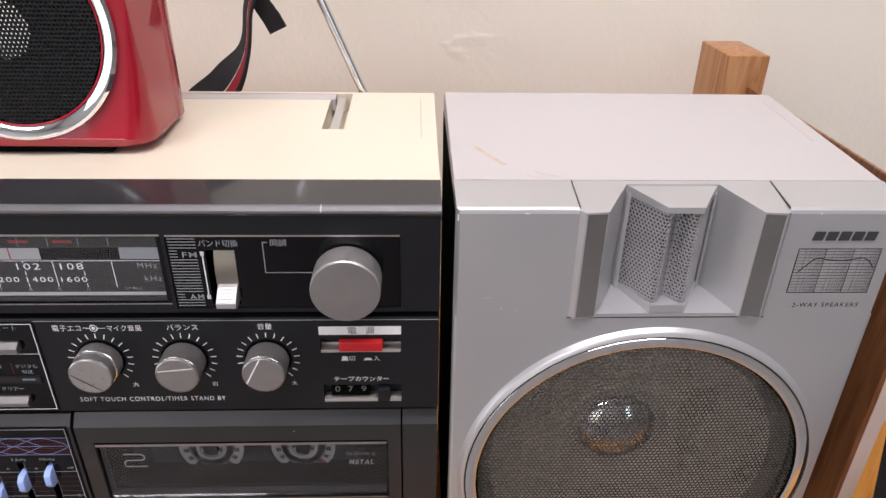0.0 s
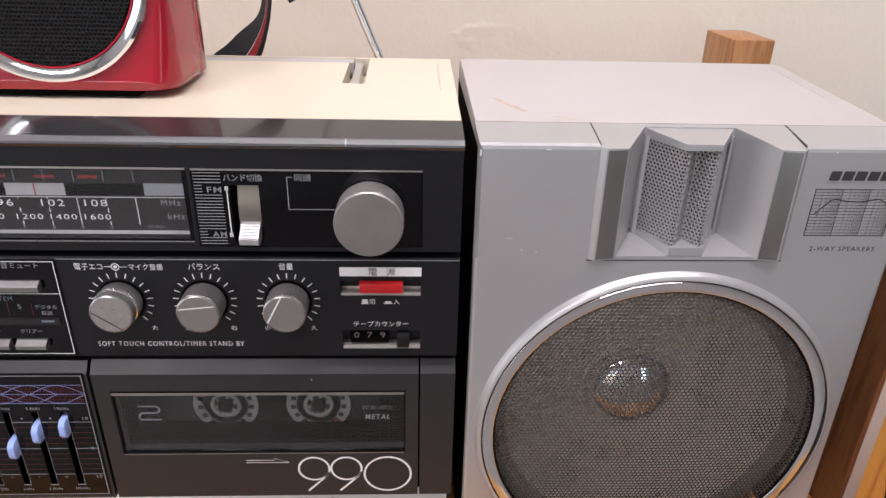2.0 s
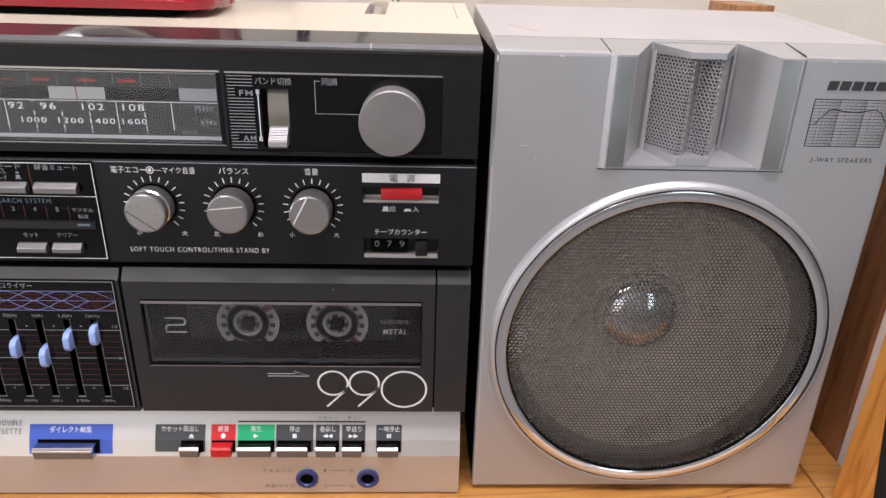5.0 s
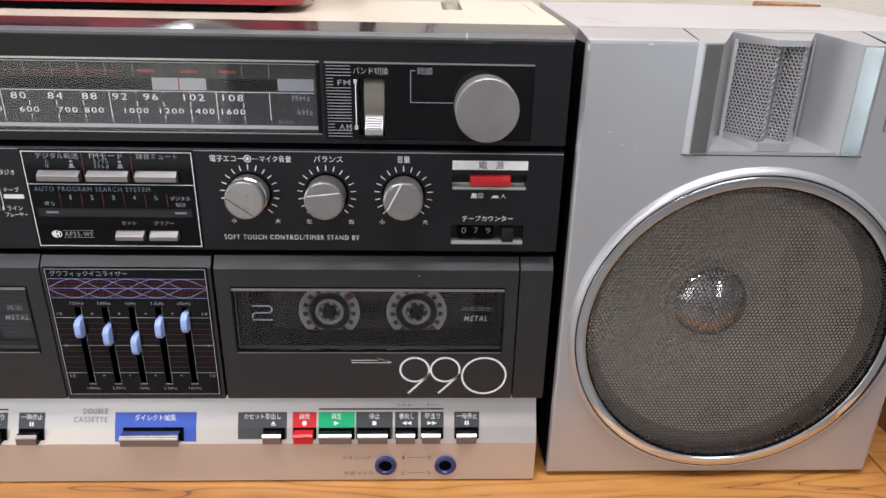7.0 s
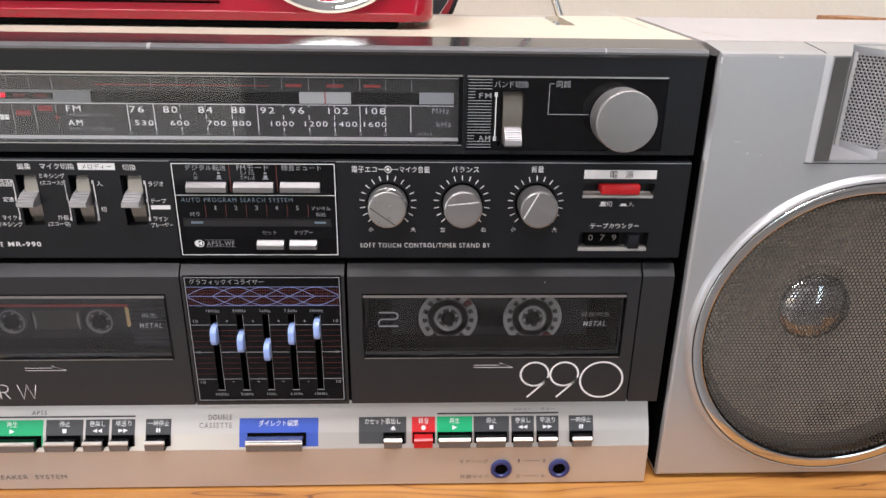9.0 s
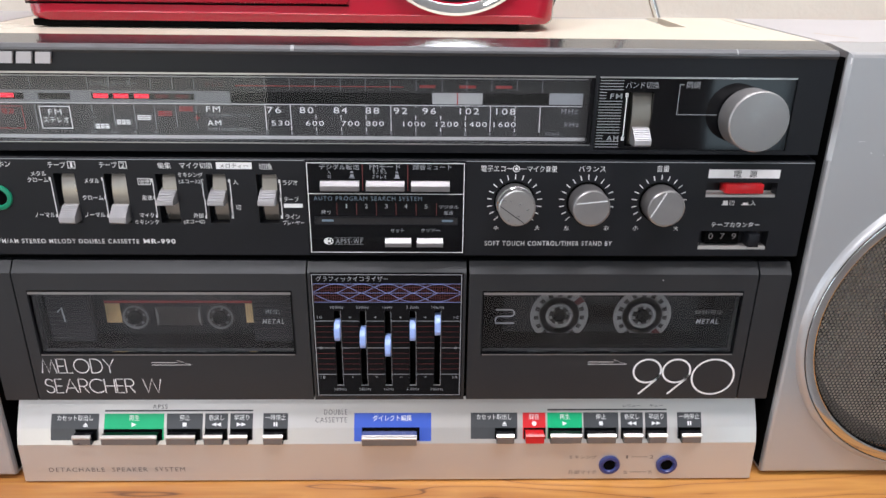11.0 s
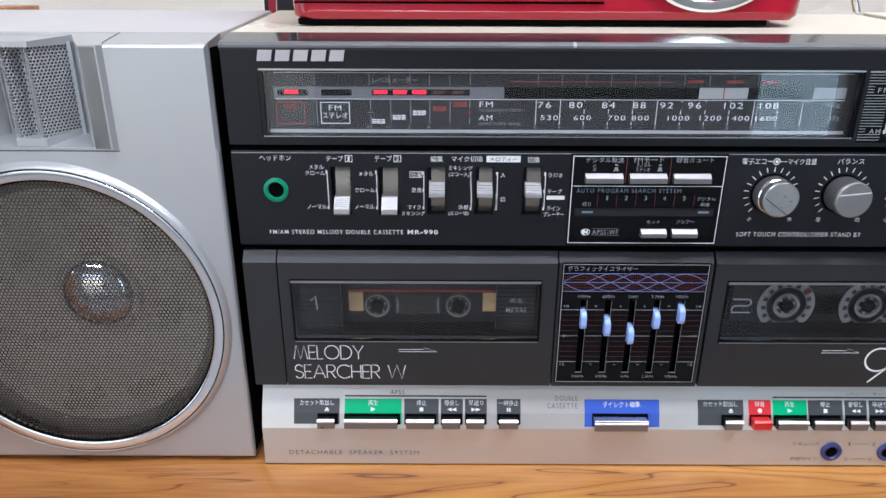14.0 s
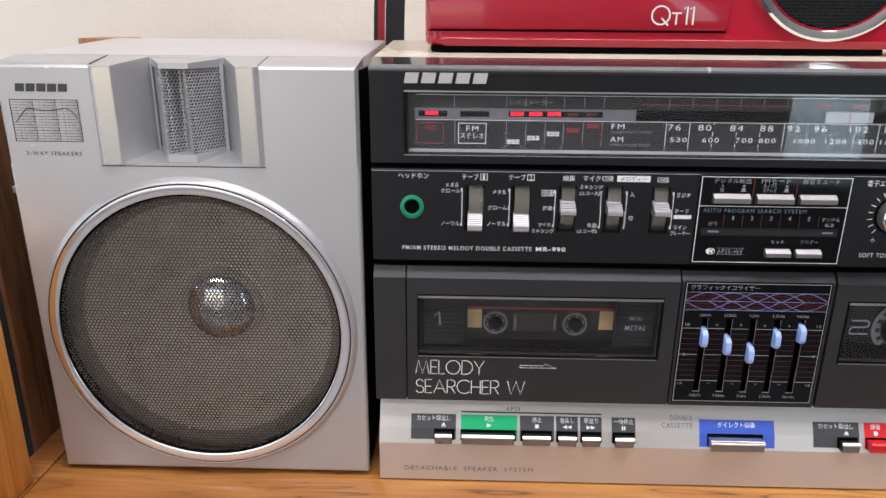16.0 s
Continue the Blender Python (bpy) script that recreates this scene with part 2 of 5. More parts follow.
def table_grain(m):
    """Golden sapwood and brown heartwood with thin dark growth lines running along the board."""
    nt, b = m.node_tree, m.node_tree.nodes["Principled BSDF"]

    def node(kind, **values):
        n = nt.nodes.new(kind)
        for k, v in values.items():
            n.inputs[k.replace("_", " ")].default_value = v
        return n

    def maths(op, a, b2):
        n = nt.nodes.new("ShaderNodeMath")
        n.operation = op
        for i, v in enumerate((a, b2)):
            if isinstance(v, (int, float)):
                n.inputs[i].default_value = v
            else:
                nt.links.new(v, n.inputs[i])
        return n.outputs[0]

    def blend(fac, a, b2):
        n = nt.nodes.new("ShaderNodeMix")
        n.data_type = "RGBA"
        nt.links.new(fac, n.inputs[0])
        for i, v in ((6, a), (7, b2)):
            if isinstance(v, tuple):
                n.inputs[i].default_value = (*v, 1)
            else:
                nt.links.new(v, n.inputs[i])
        return n.outputs[2]

    def ramp(v, lo, hi):
        n = node("ShaderNodeMapRange", From_Min=lo, From_Max=hi)
        nt.links.new(v, n.inputs[0])
        return n.outputs[0]

    tc = nt.nodes.new("ShaderNodeTexCoord")
    long_, fine_ = (node("ShaderNodeMapping", Scale=sc) for sc in ((2.6, 24, 24), (9, 160, 160)))
    for mp in (long_, fine_):
        nt.links.new(tc.outputs["Object"], mp.inputs[0])
    rings = node("ShaderNodeTexNoise", Scale=1.5, Detail=2.5, Distortion=0.7)
    patch = node("ShaderNodeTexNoise", Scale=0.9, Detail=3.0)
    fibre = node("ShaderNodeTexNoise", Scale=3.0, Detail=5.0)
    for n, mp in ((rings, long_), (patch, long_), (fibre, fine_)):
        nt.links.new(mp.outputs[0], n.inputs["Vector"])
    sep = nt.nodes.new("ShaderNodeSeparateXYZ")
    nt.links.new(tc.outputs["Object"], sep.inputs[0])
    heart = maths("ADD", ramp(sep.outputs[0], 0.02, -0.30), maths("MULTIPLY", maths("SUBTRACT", patch.outputs["Fac"], 0.5), 3.2))
    ground = blend(ramp(heart, 0.2, 1.1), (0.55, 0.26, 0.062), (0.21, 0.068, 0.016))
    ground = blend(maths("MULTIPLY", ramp(fibre.outputs["Fac"], 0.35, 0.7), 0.35), ground, (0.66, 0.32, 0.09))
    wave = maths("PINGPONG", maths("MULTIPLY", rings.outputs["Fac"], 9.0), 0.5)
    soft = maths("MULTIPLY", ramp(wave, 0.5, 0.0), 0.5)
    line = maths("MULTIPLY", ramp(wave, 0.05, 0.0), ramp(patch.outputs["Fac"], 0.36, 0.52))
    ground = blend(soft, ground, (0.33, 0.105, 0.025))
    ground = blend(maths("MULTIPLY", line, 0.9), ground, (0.10, 0.035, 0.014))
    nt.links.new(ground, b.inputs["Base Color"])
    bp = node("ShaderNodeBump", Strength=0.2, Distance=0.0004)
    nt.links.new(fibre.outputs["Fac"], bp.inputs["Height"])
    nt.links.new(bp.outputs[0], b.inputs["Normal"])


table_grain(TABLEWOOD)

# rough trowelled relief of the plaster
nt = PLASTER.node_tree
pb = nt.nodes["Principled BSDF"]
tc = nt.nodes.new("ShaderNodeTexCoord")
h1, h2 = nt.nodes.new("ShaderNodeTexNoise"), nt.nodes.new("ShaderNodeTexNoise")
h1.inputs["Scale"].default_value, h1.inputs["Detail"].default_value, h1.inputs["Roughness"].default_value = 45, 6, 0.6
h2.inputs["Scale"].default_value, h2.inputs["Detail"].default_value = 260, 3
mixh = nt.nodes.new("ShaderNodeMath")
mixh.operation, mixh.inputs[1].default_value = "MULTIPLY_ADD", 0.22
bp1 = nt.nodes.new("ShaderNodeBump")
bp1.inputs["Strength"].default_value, bp1.inputs["Distance"].default_value = 0.2, 0.005
nt.links.new(tc.outputs["Object"], h1.inputs["Vector"])
nt.links.new(tc.outputs["Object"], h2.inputs["Vector"])
nt.links.new(h2.outputs["Fac"], mixh.inputs[0])
nt.links.new(h1.outputs["Fac"], mixh.inputs[2])
nt.links.new(mixh.outputs[0], bp1.inputs["Height"])
nt.links.new(bp1.outputs[0], pb.inputs["Normal"])


# ---- builders: all lengths below are in millimetres ----
PRINTS = ("red_line", "mark", "printed_line", "printed_frame", "guide_line", "hatching", "divider", "tick", "level_line", "level_mark", "level_mark", "red_hatching", "response_chart",
          "tick_ring", "outline", "red_divider", "slot_floor", "slot_edge", "paint_chip", "scuff", "vent_slots", "edge_chips", "dial_band", "lamp_slot", "unlit_lamp", "red_mark",
          "red_frame", "white_frame", "plus_mark", "scale_line", "rib", "rim_highlight", "frame_highlight", "key_symbol", "faint_lamp", "dial_line")
def part(name, bm, mat, parent=None, label="", smooth=35):
    me = bpy.data.meshes.new(name)
    bmesh.ops.recalc_face_normals(bm, faces=bm.faces)
    bm.to_mesh(me)
    bm.free()
    me.transform(Matrix.Scale(0.001, 4))
    me.materials.append(mat)
    if smooth:
        me.shade_smooth()
        me.set_sharp_from_angle(angle=radians(smooth))
    ob = new(name, me)
    ob.parent = parent
    if label:
        ob["label"] = label
    if name in PRINTS:
        ob["kind"] = "stuff"
    return ob


def thing(name, x, y, z, label, category, group=""):
    ob = new(name)
    ob.empty_display_size = 0.02
    ob.location = (x / 1000, y / 1000, z / 1000)
    return tagged(ob, label, category, group)


def box(bm, x0, x1, y0, y1, z0, z1, bevel=0.0, seg=1):
    m = Matrix.Translation(((x0 + x1) / 2, (y0 + y1) / 2, (z0 + z1) / 2)) @ Matrix.Diagonal((x1 - x0, y1 - y0, z1 - z0, 1))
    vs = bmesh.ops.create_cube(bm, size=1, matrix=m)["verts"]
    if bevel:
        es = list({e for v in vs for e in v.link_edges})
        bmesh.ops.bevel(bm, geom=es, offset=bevel, segments=seg, profile=0.5, affect="EDGES")
    return bm


def abox(x0, x1, y0, y1, z0, z1, bevel=0.0, seg=1):
    return box(bmesh.new(), x0, x1, y0, y1, z0, z1, bevel, seg)


def lathe(bm, cx, cz, profile, n=48, cap0=False, cap1=False):
    """Turns the profile, rows of (radius, y), about the line along y through (cx, cz)."""
    rings = []
    for r, y in profile:
        rings.append([bm.verts.new((cx + r * math.cos(2 * math.pi * i / n), y, cz + r * math.sin(2 * math.pi * i / n))) for i in range(n)])
    for a, b in zip(rings, rings[1:]):
        for i in range(n):
            bm.faces.new((a[i], a[(i + 1) % n], b[(i + 1) % n], b[i]))
    if cap0:
        bm.faces.new(rings[0])
    if cap1:
        bm.faces.new(rings[-1])
    return bm


def prism_x(bm, yz, x0, x1):
    a = [bm.verts.new((x0, y, z)) for y, z in yz]
    b = [bm.verts.new((x1, y, z)) for y, z in yz]
    bm.faces.new(a)
    bm.faces.new(b)
    for i in range(len(yz)):
        j = (i + 1) % len(yz)
        bm.faces.new((a[i], a[j], b[j], b[i]))
    return bm


def prism_y(bm, xz, y0, y1):
    a = [bm.verts.new((x, y0, z)) for x, z in xz]
    b = [bm.verts.new((x, y1, z)) for x, z in xz]
    bm.faces.new(a)
    bm.faces.new(b)
    for i in range(len(xz)):
        j = (i + 1) % len(xz)
        bm.faces.new((a[i], a[j], b[j], b[i]))
    return bm


def prism_z(bm, xy, z0, z1):
    a = [bm.verts.new((x, y, z0)) for x, y in xy]
    b = [bm.verts.new((x, y, z1)) for x, y in xy]
    bm.faces.new(a)
    bm.faces.new(b)
    for i in range(len(xy)):
        j = (i + 1) % len(xy)
        bm.faces.new((a[i], a[j], b[j], b[i]))
    return bm


def holed(x0, x1, z0, z1, y0, y1, holes, floor=True):
    """A plate facing -y with rectangular pits or openings (x0, x1, z0, z1)."""
    bm = bmesh.new()
    xs = sorted({x0, x1, *[h[0] for h in holes], *[h[1] for h in holes]})
    zs = sorted({z0, z1, *[h[2] for h in holes], *[h[3] for h in holes]})
    grid = {}

    def v(x, y, z):
        key = (round(x, 3), round(y, 3), round(z, 3))
        if key not in grid:
            grid[key] = bm.verts.new(key)
        return grid[key]

    solid = {}
    for i in range(len(xs) - 1):
        for k in range(len(zs) - 1):
            mx, mz = (xs[i] + xs[i + 1]) / 2, (zs[k] + zs[k + 1]) / 2
            solid[i, k] = not any(h[0] < mx < h[1] and h[2] < mz < h[3] for h in holes)
    for (i, k), s in solid.items():
        a, b, c, d = xs[i], xs[i + 1], zs[k], zs[k + 1]
        if s:
            bm.faces.new((v(a, y0, c), v(b, y0, c), v(b, y0, d), v(a, y0, d)))
            for (di, dk), (p, q) in {(-1, 0): ((a, c), (a, d)), (1, 0): ((b, c), (b, d)), (0, -1): ((a, c), (b, c)), (0, 1): ((a, d), (b, d))}.items():
                if not solid.get((i + di, k + dk), False):
                    bm.faces.new((v(p[0], y0, p[1]), v(q[0], y0, q[1]), v(q[0], y1, q[1]), v(p[0], y1, p[1])))
        if s or floor:
            bm.faces.new((v(a, y1, c), v(b, y1, c), v(b, y1, d), v(a, y1, d)))
    return bm


def rects(rows, y):
    """Flat printed bars (x0, x1, z0, z1) lying on a front at y."""
    bm = bmesh.new()
    for a, b, c, d in rows:
        bm.faces.new([bm.verts.new(p) for p in ((a, y, c), (b, y, c), (b, y, d), (a, y, d))])
    return bm


def stroke(bm, pts, w, y, closed=False):
    """A printed line of width w along points (x, z)."""
    n = len(pts)
    left, right = [], []
    for i, (x, z) in enumerate(pts):
        p = pts[(i - 1) % n] if (i or closed) else pts[i]
        q = pts[(i + 1) % n] if (i < n - 1 or closed) else pts[i]
        dx, dz = q[0] - p[0], q[1] - p[1]
        k = math.hypot(dx, dz) or 1
        nx, nz = -dz / k * w / 2, dx / k * w / 2
        left.append(bm.verts.new((x + nx, y, z + nz)))
        right.append(bm.verts.new((x - nx, y, z - nz)))
    for i in range(n if closed else n - 1):
        j = (i + 1) % n
        bm.faces.new((left[i], left[j], right[j], right[i]))
    return bm


def arc(cx, cz, rx, rz, a0, a1, n=24):
    return [(cx + rx * math.cos(radians(a0 + (a1 - a0) * i / n)), cz + rz * math.sin(radians(a0 + (a1 - a0) * i / n))) for i in range(n + 1)]


def lettering(body, x, z, w, h, parent, mat=None, y=-0.12, bold=0.0, shear=0.0):
    """Printed words centred on (x, z), w wide and h high (h 0: in proportion), on a front at y."""
    c = bpy.data.curves.new("lettering", "FONT")
    c.body, c.offset, c.shear, c.resolution_u = body, bold, shear, 3
    if body.isascii() and len(body) > 1:
        c.space_character = 1.22
    tmp = new("lettering", c)
    deps = bpy.context.evaluated_depsgraph_get()
    me = bpy.data.meshes.new_from_object(tmp.evaluated_get(deps))
    bpy.data.objects.remove(tmp)
    bpy.data.curves.remove(c)
    co = np.empty(len(me.vertices) * 3)
    me.vertices.foreach_get("co", co)
    co = co.reshape(-1, 3)
    lo, hi = co.min(0), co.max(0)
    sx = w / (hi[0] - lo[0])
    sz = h / (hi[1] - lo[1]) if h else sx
    out = np.empty_like(co)
    out[:, 0] = (x + (co[:, 0] - (lo[0] + hi[0]) / 2) * sx) / 1000
    out[:, 1] = y / 1000
    out[:, 2] = (z + (co[:, 1] - (lo[1] + hi[1]) / 2) * sz) / 1000
    me.vertices.foreach_set("co", out.ravel())
    me.materials.clear()
    me.materials.append(mat or WHITE)
    ob = new("lettering", me)
    ob.parent = parent
    return ob


def nameplate(x0, x1, z0, z1, y, parent, mat, depth=0.0):
    """Five slanted blocks that stand for the maker's mark."""
    bm = bmesh.new()
    step = (x1 - x0) / 5
    for i in range(5):
        a = x0 + i * step
        prism_y(bm, [(a, z0), (a + step * 0.78, z0), (a + step * 0.9, z1), (a + step * 0.12, z1)], y - depth - 0.1, y)
    return part("nameplate", bm, mat, parent, smooth=0)


# ---- the room ----
def slab(name, x0, x1, y0, y1, z0, z1, mat, bevel=0.0):
    return tagged(part(name, abox(x0, x1, y0, y1, z0, z1, bevel, 2), mat, smooth=30 if bevel else 0), kind="structure")


tagged(slab("wall_north", -2300, 2700, 300, 420, -750, 1660, PLASTER), "rough cream plaster wall behind the table")
bm = bmesh.new()
for a, b, c, d in ((-2400, -1500, -750, 1660), (-300, 300, -750, 1660), (-1500, -300, -750, -550), (-1500, -300, 950, 1660)):
    box(bm, -2420, -2300, a, b, c, d)
bmesh.ops.remove_doubles(bm, verts=bm.verts, dist=0.1)
tagged(part("wall_west", bm, ROOMWALL, smooth=0), kind="structure")
bm = bmesh.new()
cols, rows_ = 36, 22
gridv = [[None] * (cols + 1) for _ in range(rows_ + 1)]
for k in range(rows_ + 1):
    for i in range(cols + 1):
        u, v = i / cols * 2 - 1, k / rows_ * 2 - 1
        fall = max(0.0, 1 - (u * u + v * v)) ** 1.5
        h = (noise.noise((u * 3.1, v * 4.3, 0.4)) + 0.6 * noise.noise((u * 8, v * 9, 2.0)) + 0.35) * 1.1 * fall
        gridv[k][i] = bm.verts.new((236 + 42 * u, 300.4 - max(-0.4, h) - 0.2 * fall, 214 + 22 * v))
for k in range(rows_):
    for i in range(cols):
        bm.faces.new((gridv[k][i], gridv[k][i + 1], gridv[k + 1][i + 1], gridv[k + 1][i]))
tagged(part("wall_patch", bm, PLASTER, smooth=60), kind="structure")
slab("wall_east", 2700, 2820, -2400, 300, -750, 1660, ROOMWALL)
bm = holed(-2300, 2700, -750, 1660, -2400, -2520, [(1100, 1500, -400, 1100), (-1950, -550, -550, 950)], floor=False)
tagged(part("wall_south", bm, ROOMWALL, smooth=0), kind="structure")
slab("floor", -2420, 2820, -2520, 420, -800, -750, FLOORWOOD)
slab("ceiling", -2420, 2820, -2520, 420, 1660, 1720, CEIL)
# two windows in the south wall, the second added round a fill lamp
for n, (x0, x1, z0, z1) in enumerate(((1100, 1500, -400, 1100), (-1950, -550, -550, 950))):
    win = tagged(new("window_%d" % (n + 1)), kind="structure")
    for a, b, c, d in ((x0, x0 + 40, z0, z1), (x1 - 40, x1, z0, z1), (x0 + 40, x1 - 40, z0, z0 + 40), (x0 + 40, x1 - 40, z1 - 40, z1)):
        part("window_frame", abox(a, b, -2440, -2400, c, d, 3), ROOMWALL, win)

# unseen window added in the west wall round the other fill lamp
win = tagged(new("window_3"), kind="structure")
for a, b, c, d in ((-1500, -1460, -550, 950), (-340, -300, -550, 950), (-1460, -340, -550, -510), (-1460, -340, 910, 950)):
    part("window_frame", abox(-2340, -2300, a, b, c, d, 3), ROOMWALL, win)

# ceiling lamps
for lx, ly in ((250, -420), (-900, -1500)):
    lamp = thing("ceiling_lamp", lx, ly, 1660, "flat white ceiling lamp fixed to the ceiling", "lamp", "ceiling lamps")
    part("lamp_housing", abox(-620, 620, -195, 195, -40, 0, 6, 2), CEIL, lamp)

# ---- table and rack ----
tagged(part("table_top", abox(-366, 388.5, -68, 290, -32, 0, 1.5, 2), TABLEWOOD), "oiled wooden table top with dark wavy grain", "table")
for s, a, b in ((-1, -384, -367.2), (1, 389.8, 412)):
    tagged(part("side_board", abox(a, b, -6.4, 290, -32, -0.6, 1.2, 2), TABLEWOOD), "narrow wooden board beside the table top", "board", "side boards")
tagged(part("side_board", abox(389.8, 540, -100, -7, -32, -0.6, 1.2, 2), TABLEWOOD), "wooden board beside the table top", "board", "side boards")
tagged(part("side_board", abox(-540, -367.2, -100, -7, -32, -0.6, 1.2, 2), TABLEWOOD), "wooden board beside the table top", "board", "side boards")
for x0, xr, xp, y0 in ((-434, -434, -387.0, 20), (396, 396, 412.3, 26)):
    rack = thing("side_rack", xp, y0, -750, "brown wooden rack side with square posts beside the table", "rack", "rack sides")
    part("rear_post", abox(xr - xp, xr - xp + 28, 223 - y0, 271 - y0, 0, 975.3, 1.0, 2), POSTWOOD, rack, "tan-brown post with a sawn top")
    part("front_strip", abox(0, 2.7, 0, 20, 0, 960, 0.4, 1), BROWNWOOD, rack, "brown edge strip")
    part("panel", abox(0.4, 2.4, 20.2, 200, 0, 955, 0.3, 1), BROWNWOOD, rack, "brown wooden panel")
tagged(part("pale_rail", abox(-384.2, -382.0, 41, 200, 147.5, 151.5, 0.5, 1), PALE), "thin pale rail on the brown rack side", "rail")
# added black board that makes the gap beside the rack read dark
tagged(part("gap_dark_board", abox(-520, -388.5, 34, 40, -30, 300, 0.6, 1), BOARDBLACK), "black board added to darken the gap behind the cabinet side", "board")
tagged(part("cabinet_side", abox(-470, -367.6, -70, -10, -0.4, 128, 1.5, 2), ORANGEWOOD), "orange pine cabinet side beside the table", "cabinet")

tagged(part("white_board", abox(415.4, 520, 27, 39, -750, 190, 0.8, 1), BOARDWHITE), "white painted board standing behind the brown rack side", "board")

stand = thing("wedge_stand", 392, -6.5, 0, "orange pine wedge with a black cloth front", "stand")
bm = bmesh.new()
prism_x(bm, [(0, -0.4), (0, 122), (-1, 122), (-28, -0.4)], 0.5, 90)
part("wedge", bm, ORANGEWOOD, stand, smooth=0)
bm = bmesh.new()
prism_x(bm, [(-28.4, -0.4), (-0.4, 128), (0, 150), (-14, 152), (-46, -0.4)], 1.5, 92)
part("cloth_front", bm, CLOTH, stand, "black cloth front", smooth=0)

# ---- the recorder ----
rec = thing("cassette_recorder", 0, 0, 0, "black and silver double cassette recorder with cream top on the table", "stereo recorder")
L, R = -181.3, 201.3


def shell_profile(notch=None):
    top = lambda y: 222.6 + (y - 19) * 0.052
    pts = [(19, 222.6)]
    if notch:
        a, b = notch
        pts += [(a, top(a)), (a, top(a) - 9), (b, top(b) - 9), (b, top(b))]
    return pts + [(120, top(120)), (126, top(120) - 2.5), (127, 215), (127, 6), (34, 6), (34, 213), (19, 213)]


bm = bmesh.new()
for a, b, notch in ((L, -141, None), (-141, -131, (70, 118)), (-131, 150.5, (109, 118)), (150.5, 160.5, (70, 118)), (160.5, R, None)):
    prism_x(bm, shell_profile(notch), a, b)
bmesh.ops.remove_doubles(bm, verts=bm.verts, dist=0.01)
part("housing", bm, CREAM, rec, "cream-coloured housing", smooth=0)
part("chassis", holed(L + 1.2, R - 1.2, 4, 217, 8, 18.9, [(-163, 97, 180, 208.0), (-158, -38, 76, 107.5), (55, 180, 76, 107.5)], floor=False), CORE, rec, smooth=0)

# carrying handle folded into its slot
arms = []
for a, b in ((-138, -134.5), (153.6, 157.2)):
    arms.append(part("handle_arm", prism_x(bmesh.new(), [(71.5, 222.9), (71.5, 220.2), (117, 222.0), (117, 226.6), (112, 226.0)], a, b), CHROME, rec, "chrome arm of the folded handle", smooth=0))
handle = arms[1]
part("handle_grip", prism_x(bmesh.new(), [(109.6, 227.2), (109.6, 222), (117.4, 222), (117.4, 227.5)], -133, 152.5), PALE, handle, "pale grip", smooth=0)
# rows of small vent holes along the end of the top
bm = bmesh.new()
for i in range(14):
    y = 62 + i * 3.6
    box(bm, 194.2, 194.8, y, y + 1.7, 222.6 + (y - 19) * 0.052 - 0.2, 222.6 + (y + 2 - 19) * 0.052 + 0.05)
part("vent_slots", bm, SCUFF, rec, smooth=0)

# telescopic aerial standing up behind
aer = bmesh.new()
p0, p1 = Vector((169.5, 131, 214)), Vector((121, 131, 330))
for a, b, r in ((0, 0.55, 2.3), (0.55, 1.0, 1.8)):
    q0, q1 = p0.lerp(p1, a), p0.lerp(p1, b)
    m = Matrix.Translation((q0 + q1) / 2) @ (q1 - q0).to_track_quat("Z", "Y").to_matrix().to_4x4()
    bmesh.ops.create_cone(aer, cap_ends=True, segments=20, radius1=r, radius2=r, depth=(q1 - q0).length, matrix=m)
aerial = part("aerial", aer, CHROME, rec, "chrome telescopic aerial")
part("aerial_base", abox(162, 178, 127, 138, 196, 216, 1.5, 2), BLACK, rec)

# glossy bevelled strip along the top front edge
bm = bmesh.new()
prism_x(bm, [(-0.6, 217.3), (-0.6, 218.4), (0.6, 219.6), (18.8, 222.5), (18.8, 214), (1.5, 214)], L - 0.2, R + 0.2)
part("top_trim", bm, TRIM, rec, "glossy black bevelled strip", smooth=0)
# scratched edge whose grey also paints in the lit bevel
bm = bmesh.new()
prism_x(bm, [(-0.75, 217.6), (-0.75, 218.5), (0.7, 219.8), (1.8, 220.0), (0.9, 218.6)], L - 0.2, R + 0.2)
part("trim_edge", bm, EDGE, rec, "worn grey edge with its lit bevel painted in", smooth=0)
bm = bmesh.new()
for x, w in ((-29, 1.4), (158, 0.5)):
    prism_x(bm, [(-0.85, 217.9), (-0.85, 218.6), (0.6, 219.95), (1.6, 220.1), (0.6, 219.3)], x, x + w)
part("edge_chips", bm, LIGHTBAND, rec, smooth=0)

# --- tuner panel ---
up = part("tuner_panel", holed(L, R, 175.2, 217.2, 0, 7.5, [(-166, 99.6, 178.6, 208.9), (101.0, 186.4, 176.9, 208.6)], floor=False), BLACK, rec, "charcoal tuner panel", smooth=0)
nameplate(-165.4, -126.4, 212.0, 216.6, -0.1, up, PALE, 1.1)
part("tuner_frame", holed(-165.9, 99.5, 178.7, 208.8, 0.5, 2.0, [(-164, 97.7, 179.6, 207.6)], floor=False), GLOSS, up, smooth=0)
part("frame_highlight", rects([(-165.5, 99.2, 207.9, 208.7), (-165.5, 99.2, 178.8, 179.2)], 0.3), STEEL, up, smooth=0)
pane = part("dial_pane", abox(-164.2, 97.9, 1.2, 2.4, 179.4, 207.8), PANE, up, "clear dial window", smooth=0)
pane.visible_shadow = False
DY = 6.4


def gx(x):
    return x + (x + 20) * 0.0205


def gz(z):
    return z - (248 - z) * 0.0205


